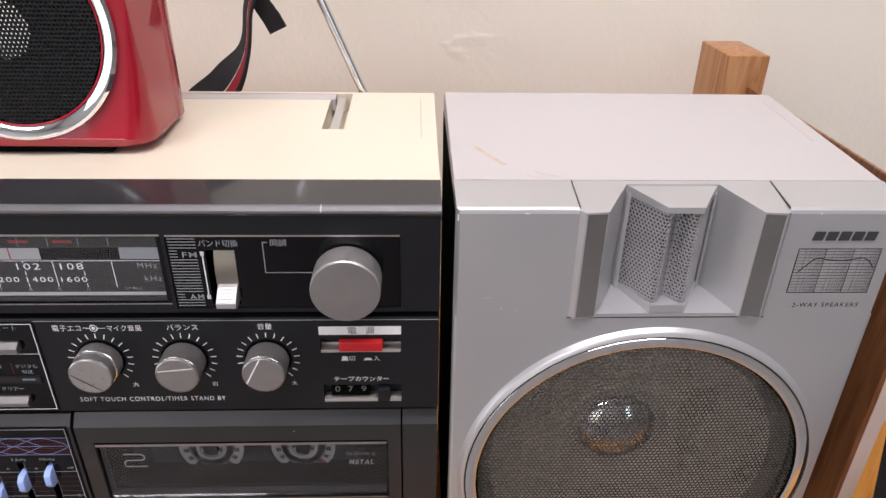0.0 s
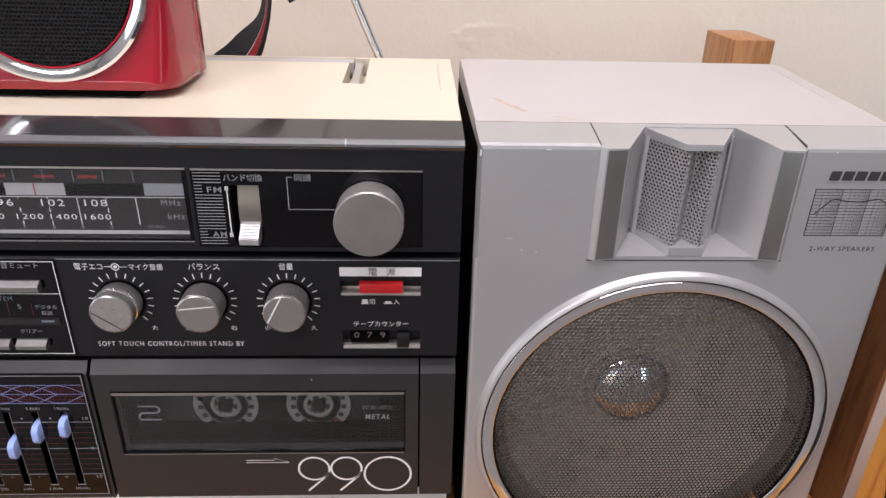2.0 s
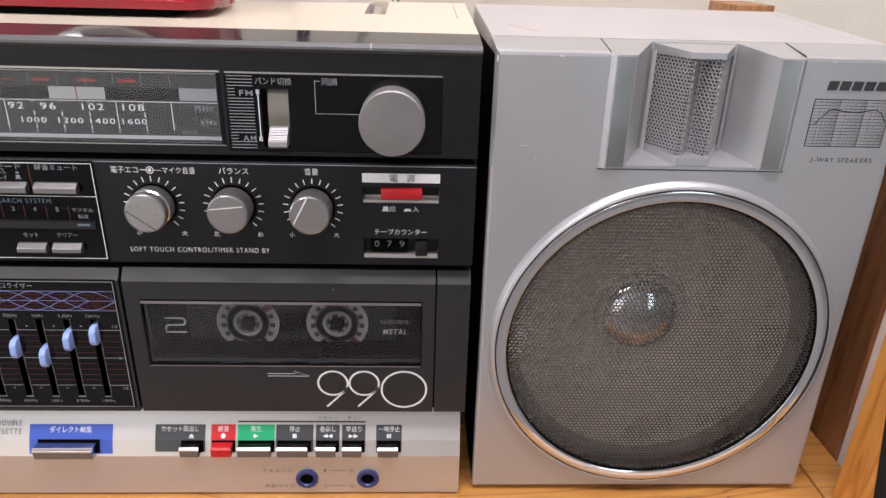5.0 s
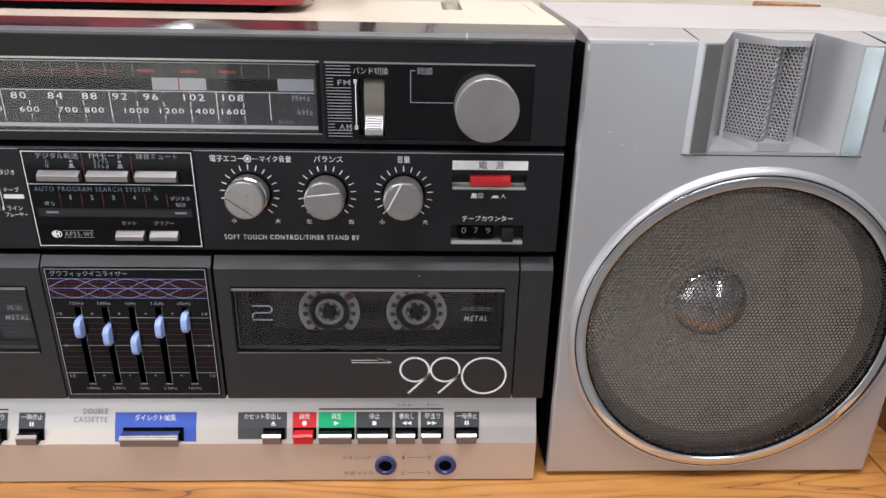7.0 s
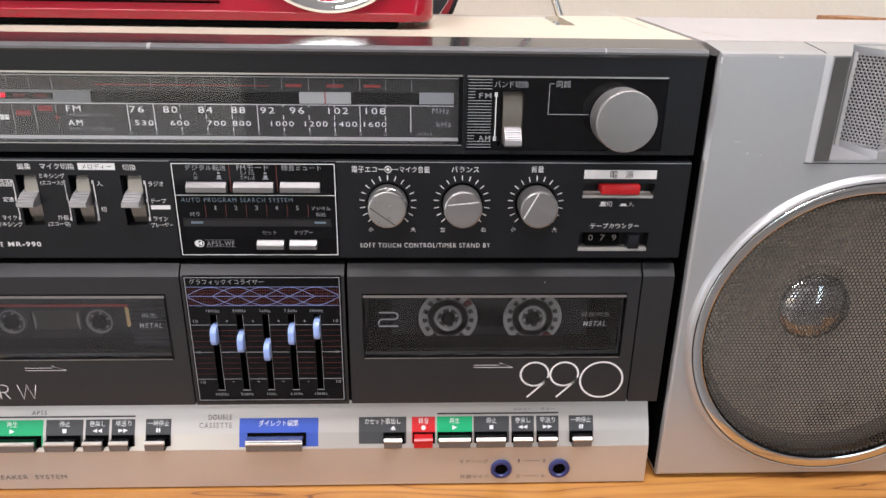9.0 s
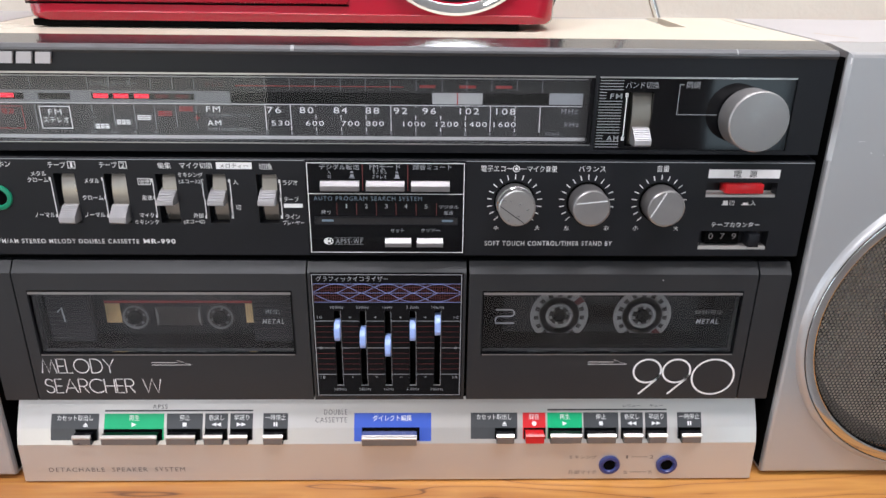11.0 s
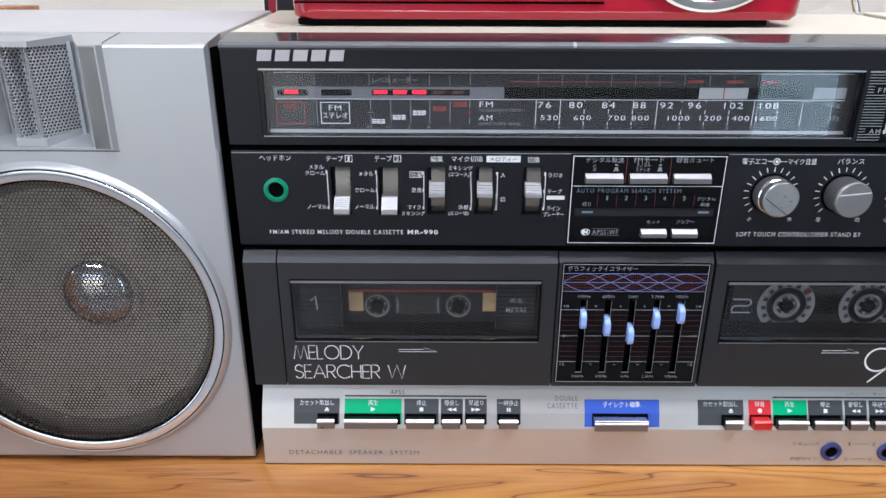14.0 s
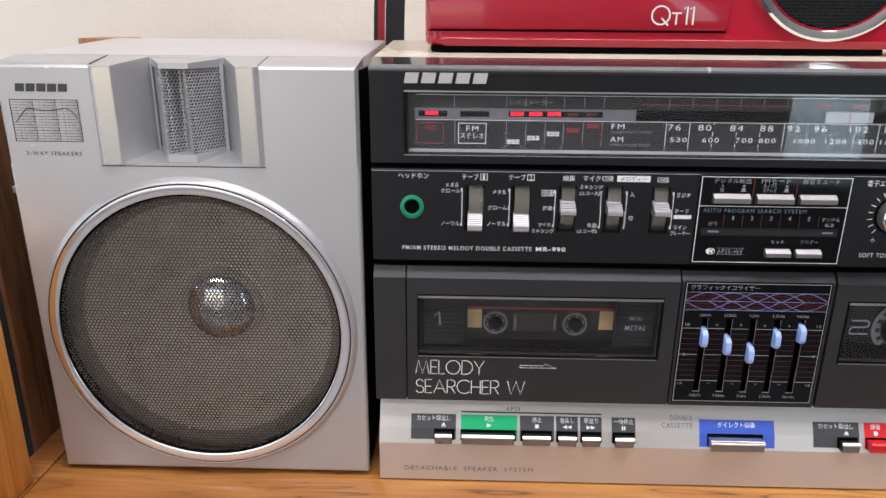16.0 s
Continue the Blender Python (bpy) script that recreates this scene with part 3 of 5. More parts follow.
dial = part("dial_plate", abox(-165.5, 99.3, DY + 0.1, DY + 1.6, 177.5, 208.8), DIALBACK, up, "dark dial scale", smooth=0)


def bars(name, rows, mat, parent=None, y=DY - 0.05):
    return part(name, rects([(gx(a), gx(b), gz(c), gz(d)) for a, b, c, d in rows], y), mat, parent or dial, smooth=0)


def dial_text(body, x, z, w, h, mat=None, bold=0.0):
    return lettering(body, gx(x), gz(z), w * 1.02, h, dial, mat, DY - 0.12, bold)


bars("dial_band", [(-158, -56.7, 196.0, 201.2)], GREYBAND)
bars("dial_band", [(28.9, 50.4, 196.4, 201.2)], LIGHTBAND)
bars("dial_band", [(79, 93.5, 196.6, 201.4)], DIM)
bars("lamp_slot", [(-156.4, -143.1, 197.3, 200.0), (-137.1, -123.8, 197.3, 200.0), (-114.9, -71.8, 197.5, 200.1), (-56.7, 28.9, 196.3, 201.1), (50.4, 79, 196.6, 201.2)], CORE, y=DY - 0.1)
for x in (-150.2, -111.0, -102.5, -94.0):
    bars("lit_lamp", [(x - 3.0, x + 3.0, 198.1, 199.8)], LED, y=DY - 0.3)
bars("unlit_lamp", [(x - 2.6, x + 2.6, 198.2, 199.6) for x in (-85.5, -77)], DARKRED, y=DY - 0.2)
bars("dial_needle", [(39.4, 39.9, 196.2, 201.4)], REDPRINT, y=DY - 0.5)
bars("silver_line", [(-160.9, 95.7, 180.9, 182.4)], LIGHTBAND)
bars("scale_line", [(-157.5, 93.5, 195.7, 195.95), (-157.5, 95, 207.1, 207.35)], WHITE)
bars("divider", [(x - 0.12, x + 0.12, 202.0, 207.0) for x in (-139.8, -115.9, -107, -98, -89.6, -80.6, -71.6, -42, -31.5, -20.8, -10, 0.5, 11, 22, 33, 43.5, 54.2, 65, 75.8)], DIM)
bars("red_line", [(-54.3, 16.6, 203.4, 203.75)], REDPRINT)
bars("red_mark", [(23.5, 30.2, 203.2, 204.4), (40.4, 47.4, 203.2, 204.4), (55.9, 62.9, 203.2, 204.4)], REDPRINT)
dial_text("レベルメーター", -104.7, 204.2, 19.4, 2.6, DIM)
dial_text("テレビ", -63, 204.0, 8, 2.2, DARKRED)


def frame_box(a, b, c, d, w):
    return [(a, b, c, c + w), (a, b, d - w, d), (a, a + w, c + w, d - w), (b - w, b, c + w, d - w)]


bars("red_frame", frame_box(-157.5, -144.8, 184.8, 194.5, 0.3), REDPRINT)
dial_text("電源", -151.0, 192.2, 5.2, 2.4, REDPRINT)
bars("white_frame", frame_box(-137.9, -124.9, 184.9, 194.5, 0.35), WHITE)
dial_text("FM", -131.4, 192.0, 5.6, 2.3)
dial_text("ステレオ", -131.5, 188.6, 11.0, 2.6)
bars("level_line", [(x - 0.14, x + 0.14, 185.0, 196.0) for x in (-139.5, -106.7, -97.9, -89.4, -80.4)] + [(-115.8, -115.5, 185, 188.6), (-115.8, -115.5, 191.5, 196), (-117, -114.3, 189.8, 190.1), (-71.9, -71.6, 185, 187.5), (-71.9, -71.6, 192, 196)], DIM)
bars("plus_mark", [(-72.9, -70.6, 189.7, 190.05), (-71.95, -71.6, 188.7, 191.0)], REDPRINT)
for x, z, mat in ((-112.3, 186.0, WHITE), (-103.1, 187.8, WHITE), (-94.1, 189.8, WHITE), (-85.1, 191.6, REDPRINT), (-76.0, 193.6, REDPRINT)):
    bars("level_mark", [(x - 2.9 + i * 2.0, x - 2.9 + i * 2.0 + 1.75, z - 0.95 + k * 0.75, z - 0.95 + k * 0.75 + 0.5) for i in range(3) for k in range(3)], mat)
for s, x in (("20", -116.5), ("10", -107.8), ("5", -98.8), ("0", -90)):
    dial_text(s, x, 183.6, 2.2 if len(s) > 1 else 1.1, 1.3, DIM)
dial_text("FM", -64.5, 193.7, 5.9, 2.4, WHITE)
dial_text("FREQUENCY MOD", -58.3, 191.0, 18.6, 1.3, DIM)
dial_text("AM", -64.6, 187.8, 5.9, 2.4, WHITE)
dial_text("AMPLITUDE MOD", -58.4, 185.1, 18.6, 1.3, DIM)
TICKS = [-42.4 + 10.71 * i for i in range(12)]
bars("tick", [(x - 0.16, x + 0.16, 184.6, 195.6) for i, x in enumerate(TICKS) if i in (0, 1, 5, 9, 11)]
     + [(x - 0.16, x + 0.16, c, d) for i, x in enumerate(TICKS) if i in (2, 3, 4, 6, 7, 8, 10) for c, d in ((184.6, 186.2), (189.6, 191.6), (194.9, 195.6))], WHITE)
for i, x in enumerate(TICKS[:11]):
    dial_text(str(i), x, 183.6, 1.1 if i != 1 else 0.5, 1.3, DIM)
for s, x in (("76", -38.7), ("80", -24.9), ("84", -10.4), ("88", 3.2), ("92", 15.3), ("96", 27.6), ("102", 44.9), ("108", 60.6)):
    dial_text(s, x, 193.5, 5.9 if len(s) == 2 else 8.4, 2.7, WHITE)
for s, x in (("530", -36.3), ("600", -21.6), ("700", -6.3), ("800", 4.2), ("1000", 21.2), ("1200", 35.4), ("1400", 47.8), ("1600", 60.3)):
    dial_text(s, x, 187.9, 7.7 if len(s) == 3 else 9.6, 2.2, WHITE)
dial_text("MHz", 88.1, 193.8, 7.2, 2.3, DIM)
dial_text("kHz", 89.5, 188.2, 6.2, 2.3, DIM)
dial_text("SCALE", 81.4, 184.0, 6.2, 1.2, DIM)

# band selector and tuning field
band = part("band_field", holed(101.2, 186.2, 177.1, 208.4, 0.6, 6.0, [(114.6, 125.3, 178.6, 202.0)]), GLOSS, up, "gloss black field", smooth=0)
part("field_edge", rects([(101.2, 186.2, 207.8, 208.5)], 0.2), STEEL, band, smooth=0)
hatch = []
for i in range(24):
    z = 178.0 + i * 1.245
    r = 104.6 if (abs(z - 200.2) < 1.5 or abs(z - 182.1) < 1.5) else 111.7
    hatch.append((101.6, r, z, z + 0.34))
part("hatching", rects(hatch, 0.45), DIM, band, smooth=0)
lettering("FM", 108.9, 200.2, 5.2, 2.2, band, DIM, 0.45, 0.01)
lettering("AM", 109.0, 182.1, 5.2, 2.2, band, DIM, 0.45, 0.01)
part("guide_line", rects([(113.3, 113.75, 181.3, 201.3), (112.8, 114.1, 199.8, 201.6), (112.8, 114.1, 181.0, 182.8)], 0.45), WHITE, band, smooth=0)
lettering("バンド切換", 119.8, 205.0, 14.3, 2.9, band, DIM, 0.45)
lettering("同調", 141.7, 205.2, 5.8, 2.9, band, DIM, 0.45)
part("guide_line", rects([(135.8, 137.8, 205.2, 205.5), (135.8, 136.1, 192.6, 205.2), (135.8, 153.5, 192.4, 192.7)], 0.45), DIM, band, smooth=0)


def barrel(x0, x1, z0, z1, y_mid, sag, parent, mat=None):
    """The rounded metal track behind a lever."""
    bm = bmesh.new()
    n = 10
    rows = []
    for i in range(n + 1):
        u = i / n * 2 - 1
        rows.append((y_mid + sag * u * u, (z0 + z1) / 2 + (z1 - z0) / 2 * u))
    prism_x(bm, rows + [(y_mid + sag + 2, z1), (y_mid + sag + 2, z0)], x0, x1)
    return part("lever_track", bm, mat or TRACK, parent)


def lever_head(x0, x1, z0, z1, reach, parent, ribs=6):
    bm = bmesh.new()
    h = z1 - z0
    prism_x(bm, [(3.5, z1 + 1.0), (0, z1), (-reach, z0 + h * 0.42), (-reach, z0 + h * 0.12), (-reach + 1.2, z0), (3.5, z0)], x0, x1)
    head = part("lever_head", bm, LEVER, parent, "ribbed chrome lever", smooth=0)
    rb = bmesh.new()
    for i in range(ribs):
        u0, u1 = (i + 0.15) / ribs, (i + 0.65) / ribs
        ya, za = -reach * u0, z1 + (z0 + h * 0.42 - z1) * u0
        yb, zb = -reach * u1, z1 + (z0 + h * 0.42 - z1) * u1
        prism_x(rb, [(ya, za), (ya - 0.35, za + 0.35), (yb - 0.35, zb + 0.35), (yb, zb)], x0 + 0.3, x1 - 0.3)
    part("rib", rb, LEVER, head, smooth=0)
    return head


barrel(116.8, 125.1, 178.8, 202, 1.6, 2.5, band)
lever_head(117.4, 124.6, 179.3, 186.3, 5.0, band, 5)


def knurled(cx, cz, r, y0, y1, n, mat, parent, name="grip"):
    """A cylinder with fine flutes along its side."""
    bm = bmesh.new()
    m = n * 2
    ra = [r if i % 2 else r * 0.975 for i in range(m)]
    rings = []
    for y, k in ((y0, 1.0), (y1 + 0.6, 1.0), (y1, 0.955)):
        rings.append([bm.verts.new((cx + ra[i] * k * math.cos(2 * math.pi * i / m), y, cz + ra[i] * k * math.sin(2 * math.pi * i / m))) for i in range(m)])
    for a, b in zip(rings, rings[1:]):
        for i in range(m):
            bm.faces.new((a[i], a[(i + 1) % m], b[(i + 1) % m], b[i]))
    bm.faces.new(rings[-1])
    return part(name, bm, mat, parent, smooth=20)


knob = part("tuning_knob", lathe(bmesh.new(), 166.6, 191.8, [(10.5, 0.6), (12.2, -0.2), (12.8, -1.2), (12.8, -11.9), (12.3, -12.6)], 96), KNOBSIDE, rec, "large brushed metal tuning knob")
part("knob_face", lathe(bmesh.new(), 166.6, 191.8, [(12.35, -12.55), (6, -12.7), (0.01, -12.7)], 96), KNOBFACE, knob, "dark satin metal face")

# --- control panel ---
SLOTS = [(-136.6, -127.4), (-114.6, -105.2), (-92.2, -83.4), (-70.0, -61.4), (-48.0, -39.0)]
ctl_holes = [(a, b, 142.2, 165.0) for a, b in SLOTS] + [(153.9, 186.0, 155.4, 162.4), (153.9, 186.0, 130.0, 139.2)]
ctl = part("control_panel", holed(L, R, 126.8, 171.2, 0, 5.0, ctl_holes), BLACK, rec, "charcoal control panel", smooth=0)
bm = bmesh.new()
prism_x(bm, [(0, 171.2), (0.5, 172.3), (8, 173.2), (8, 171.2)], L, R)
part("panel_top_edge", bm, BLACK, ctl, smooth=0)
# flat grey line paints in the brightness of the top bevel
part("lit_edge_line", rects([(L + 0.2, R - 0.2, 171.3, 171.65)], -0.12), DIM, ctl, smooth=0)
for i, (a, b) in enumerate(SLOTS):
    barrel(a + 2.0, b - 0.4, 142.6, 164.6, 1.2, 2.6, ctl)
    if i < 2:
        lever_head(a + 1.4, b - 0.8, 143.0, 150.2, 5.0, ctl, 6)
    else:
        lever_head(a + 1.0, b - 0.6, 151.6, 157.0, 5.5, ctl, 4)
guides = []
for x, z0, z1 in ((-138.0, 145, 163), (-115.3, 145, 163), (-93.6, 145, 162.6), (-71.6, 144.7, 162.5), (-59.7, 144.7, 162.5), (-37.6, 144.8, 162.4)):
    guides += [(x - 0.2, x + 0.2, z0, z1), (x - 0.7, x + 0.2, z0 - 0.3, z0 + 1.2), (x - 0.7, x + 0.2, z1 - 1.2, z1 + 0.3)]
guides += [(-115.9, -115.1, 153.2, 154.8), (-94.2, -93.4, 153.3, 154.9), (-72.1, -71.4, 154.0, 162.5), (-60.2, -59.4, 145, 153), (-38.2, -37.4, 152.8, 154.4)]
part("guide_line", rects(guides, -0.12), WHITE, ctl, smooth=0)
hp = part("headphone_socket", lathe(bmesh.new(), -162.0, 154.0, [(5.7, 0.1), (5.7, -0.9), (5.2, -1.2), (4.0, -1.2), (3.5, -0.4), (3.3, 0.5)], 48), GREENRING, ctl, "green headphone socket ring")
part("socket_hole", lathe(bmesh.new(), -162.0, 154.0, [(4.4, -0.45), (0.01, -0.4)], 32), CORE, hp)
W = lettering
for s, x, z, w, h in (
        ("ヘッドホン", -161.3, 169.1, 14.4, 2.7), ("テープ", -134.2, 168.9, 7.8, 2.7), ("テープ", -112.0, 169.0, 7.8, 2.7),
        ("編集", -87.6, 168.8, 5.7, 2.8), ("マイク切換", -73.8, 168.9, 14.3, 2.8), ("切換", -43.5, 168.6, 5.7, 2.8),
        ("メタル", -142.8, 164.9, 6.6, 2.2), ("クローム", -143.6, 162.1, 9.0, 2.2), ("ノーマル", -143.6, 145.8, 9.0, 2.2),
        ("メタル", -120.2, 161.8, 6.6, 2.2), ("クローム", -121.0, 154.0, 9.0, 2.2), ("ノーマル", -121.3, 145.9, 9.0, 2.2),
        ("倍速", -97.2, 161.5, 4.6, 2.2), ("定速", -97.0, 154.1, 4.6, 2.2)):
    W(s, x, z, w, h, ctl)
for s, x, z, w, h in (
        ("マイク", -98.2, 145.8, 6.2, 2.2), ("ミキシング", -98.6, 142.7, 10.8, 2.2),
        ("ミキシング", -76.7, 164.7, 10.8, 2.2), ("(エコー入)", -77.4, 161.5, 9.4, 2.3), ("外部", -75.2, 145.8, 4.6, 2.3), ("(エコー切)", -77.4, 142.7, 9.4, 2.3),
        ("入", -57.2, 161.4, 2.3, 2.3), ("切", -57.0, 149.7, 2.3, 2.3),
        ("ラジオ", -33.1, 161.3, 6.6, 2.2), ("テープ", -33.0, 153.6, 6.6, 2.2), ("ライン", -33.0, 145.4, 6.4, 2.2), ("プレーヤー", -32.8, 142.5, 9.6, 2.2)):
    W(s, x, z, w, h, ctl)
for s, x, z, w, h in (
        ("バランス", 101.2, 168.4, 12.1, 2.7), ("音量", 133.0, 168.6, 5.6, 2.9), ("電子エコー", 58.6, 168.2, 13.8, 2.8), ("マイク音量", 79.0, 168.2, 13.2, 2.8),
        ("小", 59.4, 140.5, 2.2, 2.2), ("大", 78.3, 140.5, 2.4, 2.2), ("左", 91.7, 140.5, 2.4, 2.2), ("右", 110.1, 140.5, 2.4, 2.2), ("小", 123.6, 140.5, 2.2, 2.2), ("大", 142.4, 140.5, 2.4, 2.2),
        ("切", 166.3, 152.8, 2.5, 2.4), ("入", 176.2, 152.8, 2.5, 2.4), ("テープカウンター", 169.8, 142.4, 22.4, 2.5)):
    W(s, x, z, w, h, ctl)
W("FM/AM STEREO MELODY DOUBLE CASSETTE", -135.2, 133.3, 63.2, 2.1, ctl, None, -0.12, 0.004)
W("MR-990", -94.3, 133.35, 14.4, 2.3, ctl, None, -0.12, 0.03)
W("SOFT TOUCH CONTROL/TIMER STAND BY", 83.9, 132.9, 59.0, 2.2, ctl)
boxed = []
for x in (-127.8, -105.6):
    boxed += frame_box(x - 1.7, x + 1.7, 167.3, 170.5, 0.3)
boxed += frame_box(-100.1, -94.4, 160.0, 163.0, 0.25)
part("printed_frame", rects(boxed, -0.12), WHITE, ctl, smooth=0)
W("1", -127.8, 168.9, 0.9, 2.2, ctl)
W("2", -105.6, 168.9, 1.6, 2.2, ctl)
for lab in ((-65.0, -49.4, 167.4, 170.4), (-36.6, -28.2, 149.7, 151.6), (153.8, 186.2, 164.4, 168.4)):
    part("white_label", rects([lab], -0.12), WHITE, ctl, smooth=0)
W("メロディー", -57.2, 168.9, 12.6, 2.2, ctl, BLACK, -0.2)
W("電", 166.9, 166.4, 3.6, 3.2, ctl, BLACK, -0.2)
W("源", 174.0, 166.4, 3.4, 3.2, ctl, BLACK, -0.2)
part("mark", rects([(162.4, 164.6, 151.9, 153.9), (161.9, 165.0, 151.7, 152.2), (171.6, 174.0, 152.2, 153.0), (171.0, 174.6, 151.8, 152.2), (66.3, 69.7, 168.0, 168.3), (64.5, 72.0, 168.05, 168.25)], -0.12), WHITE, ctl, smooth=0)
part("mark", lathe(bmesh.new(), 67.4, 168.2, [(1.6, -0.16), (0.01, -0.16)], 24), WHITE, ctl)
part("mark", lathe(bmesh.new(), 67.4, 168.2, [(1.2, -0.2), (0.75, -0.2)], 24), BLACK, ctl)

# rotary controls
for kx, double in ((67.2, True), (100.0, False), (133.0, False)):
    kz = 153.1
    ticks = bmesh.new()
    for i in range(17):
        a = radians(225 - i * 270 / 16)
        stroke(ticks, [(kx + 10.3 * math.cos(a), kz + 10.3 * math.sin(a)), (kx + 12.6 * math.cos(a), kz + 12.6 * math.sin(a))], 0.42, -0.12)
    part("tick_ring", ticks, WHITE, ctl, smooth=0)
    k = part("rotary_knob", lathe(bmesh.new(), kx, kz, [(9.3, 0), (9.3, -0.5), (8.0, -0.6)], 64), CORE, rec, "fluted metal rotary knob")
    if double:
        knurled(kx, kz, 8.6, -0.5, -6.3, 60, STEEL, k)
        part("bright_band", lathe(bmesh.new(), kx, kz, [(8.5, -6.2), (8.55, -6.6), (8.2, -7.0)], 64), CHROME, k)
        knurled(kx, kz, 8.2, -6.9, -10.6, 60, KNOBFACE, k)
    else:
        knurled(kx, kz, 8.4, -0.5, -10.4, 60, KNOBFACE, k)
    part("knob_face", lathe(bmesh.new(), kx, kz, [(8.0, -10.7), (7.6, -11.0), (0.01, -11.0)], 64), KNOBFACE if not double else STEEL, k)
    part("bright_rim", lathe(bmesh.new(), kx, kz, [(8.15, -10.3), (8.1, -10.8), (7.75, -11.05)], 64), STEEL, k)
    line = bmesh.new()
    if kx == 100.0:
        stroke(line, [(kx - 7.0, kz + 2.2), (kx + 6.7, kz + 3.7)], 0.5, -11.12)
    elif kx == 133.0:
        stroke(line, [(kx - 6.7, kz - 3.8), (kx - 0.8, kz + 7.5)], 0.6, -11.12)
    else:
        stroke(line, [(kx - 7.4, kz + 1.0), (kx + 3.4, kz - 6.8)], 0.35, -11.12)
    part("pointer_line", line, WHITE if not double else DARKPRINT, k, smooth=0)

# power switch and tape counter
part("switch_floor", rects([(154.0, 185.9, 155.5, 157.4)], 4.8), BAR, ctl, smooth=0)
part("switch_ledge", abox(154.0, 185.9, 0.4, 4.9, 155.4, 156.6), BAR, ctl, "silver ledge", smooth=0)
part("power_button", abox(161.6, 178.9, -2.6, 4.8, 157.8, 162.2, 0.5, 2), REDKEY, rec, "red power button")
part("counter_ledge", abox(154.0, 185.9, 0.4, 4.9, 130.0, 131.6), BAR, ctl, "silver ledge", smooth=0)
cnt = part("tape_counter", abox(156.9, 172.9, 1.0, 4.9, 132.6, 138.8, 0.3), CORE, ctl, "black tape counter")
for s, x in (("0", 159.6), ("7", 165.0), ("9", 170.4)):
    W(s, x, 136.4, 2.1, 2.8, cnt, SOFTPRINT, 0.85)
part("reset_button", abox(176.2, 181.4, -2.0, 4.8, 131.8, 138.2, 0.5, 2), BLACK, rec, "small black reset button")

# --- programme search field ---
ap = part("search_field", holed(-26.2, 45.0, 127.4, 171.6, -0.5, 0.6, [(-19.9, -2.1, 158.0, 162.7), (0.3, 18.0, 158.0, 162.7), (20.4, 38.1, 158.0, 162.7), (8.3, 20.8, 131.6, 135.7), (22.8, 35.4, 131.6, 135.7)]), GLOSS, rec, "gloss black field with white outline", smooth=0)
FY = -0.65
part("outline", rects(frame_box(-25.5, 44.4, 128.3, 170.7, 0.35) + [(-25.2, 44.1, 156.3, 156.6)], FY), WHITE, ap, smooth=0)
part("red_divider", rects([(x - 0.2, x + 0.2, 158, 170) for x in (-0.9, 19.2)] + [(x - 0.15, x + 0.15, 146.5, 152.3) for x in (-12.9, -4.0, 4.9, 13.8, 22.8, 32.0)], FY), DARKRED, ap, smooth=0)
for s, x, z, w, h, mat in (
        ("デジタル転送", -11.0, 168.8, 17.5, 2.6, DIM), ("FMモード", 9.2, 168.9, 13.7, 2.6, DIM), ("録音ミュート", 30.0, 168.9, 17.1, 2.6, DIM),
        ("入", -15.6, 166.4, 1.6, 1.7, DIM), ("切", -15.6, 164.3, 1.6, 1.7, DIM), ("モノラル", 6.7, 166.5, 6.4, 1.8, DIM), ("ステレオ", 6.6, 164.3, 6.6, 1.8, DIM),
        ("AUTO PROGRAM SEARCH SYSTEM", 1.2, 154.3, 48.4, 2.0, BLUEGREY), ("終り", -17.8, 147.8, 4.1, 2.0, DIM), ("デジタル", 37.6, 150.5, 8.6, 1.9, DIM), ("転送", 37.4, 147.7, 4.2, 1.9, DIM),
        ("セット", 14.2, 139.1, 6.2, 2.0, DIM), ("クリアー", 29.3, 139.2, 8.6, 2.0, DIM), ("APSS-WF", -7.9, 133.9, 12.2, 2.2, DIM)):
    lettering(s, x, z, w, h, ap, mat, FY)
for i, x in enumerate((-8.5, 0.4, 9.4, 18.2, 27.3)):
    lettering(str(i + 1), x, 150.7, 1.3 if i else 0.7, 2.0, ap, DIM, FY)
part("mark", rects([(-6.4, -4.8, 163.8, 165.4), (-6.9, -4.3, 163.6, 164.0), (-6.2, -5.0, 166.0, 166.8), (13.6, 15.2, 163.8, 165.4), (13.1, 15.7, 163.6, 164.0), (13.8, 15.0, 166.0, 166.8), (-14.6, -1.4, 135.5, 135.65), (-14.6, -1.4, 132.3, 132.45)], FY), DIM, ap, smooth=0)
mk = stroke(bmesh.new(), arc(-17.3, 133.9, 2.0, 1.5, 0, 360), 0.35, FY, False)
prism_y(mk, [(-16.2, 135.0), (-16.2, 132.8), (-18.0, 133.9)], FY, FY + 0.1)
prism_y(mk, [(-17.6, 135.3), (-18.6, 134.9), (-19.2, 133.9), (-18.6, 132.9), (-17.6, 132.5)], FY, FY + 0.1)
part("mark", mk, WHITE, ap, smooth=0)
strip = part("lamp_strip", holed(-23.3, 41.9, 141.9, 145.8, -0.9, -0.5, [(-22.8, 41.4, 142.4, 145.3)]), BLACK, ap, smooth=0)
part("lamp_window", rects([(-22.8, 41.4, 142.4, 145.3)], -0.7), DIALBACK, strip, smooth=0)
part("faint_lamp", rects([(-19.8, -14.6, 143.4, 144.4), (34.5, 39.5, 143.4, 144.4)], -0.76), BLUEGREY, strip, smooth=0)
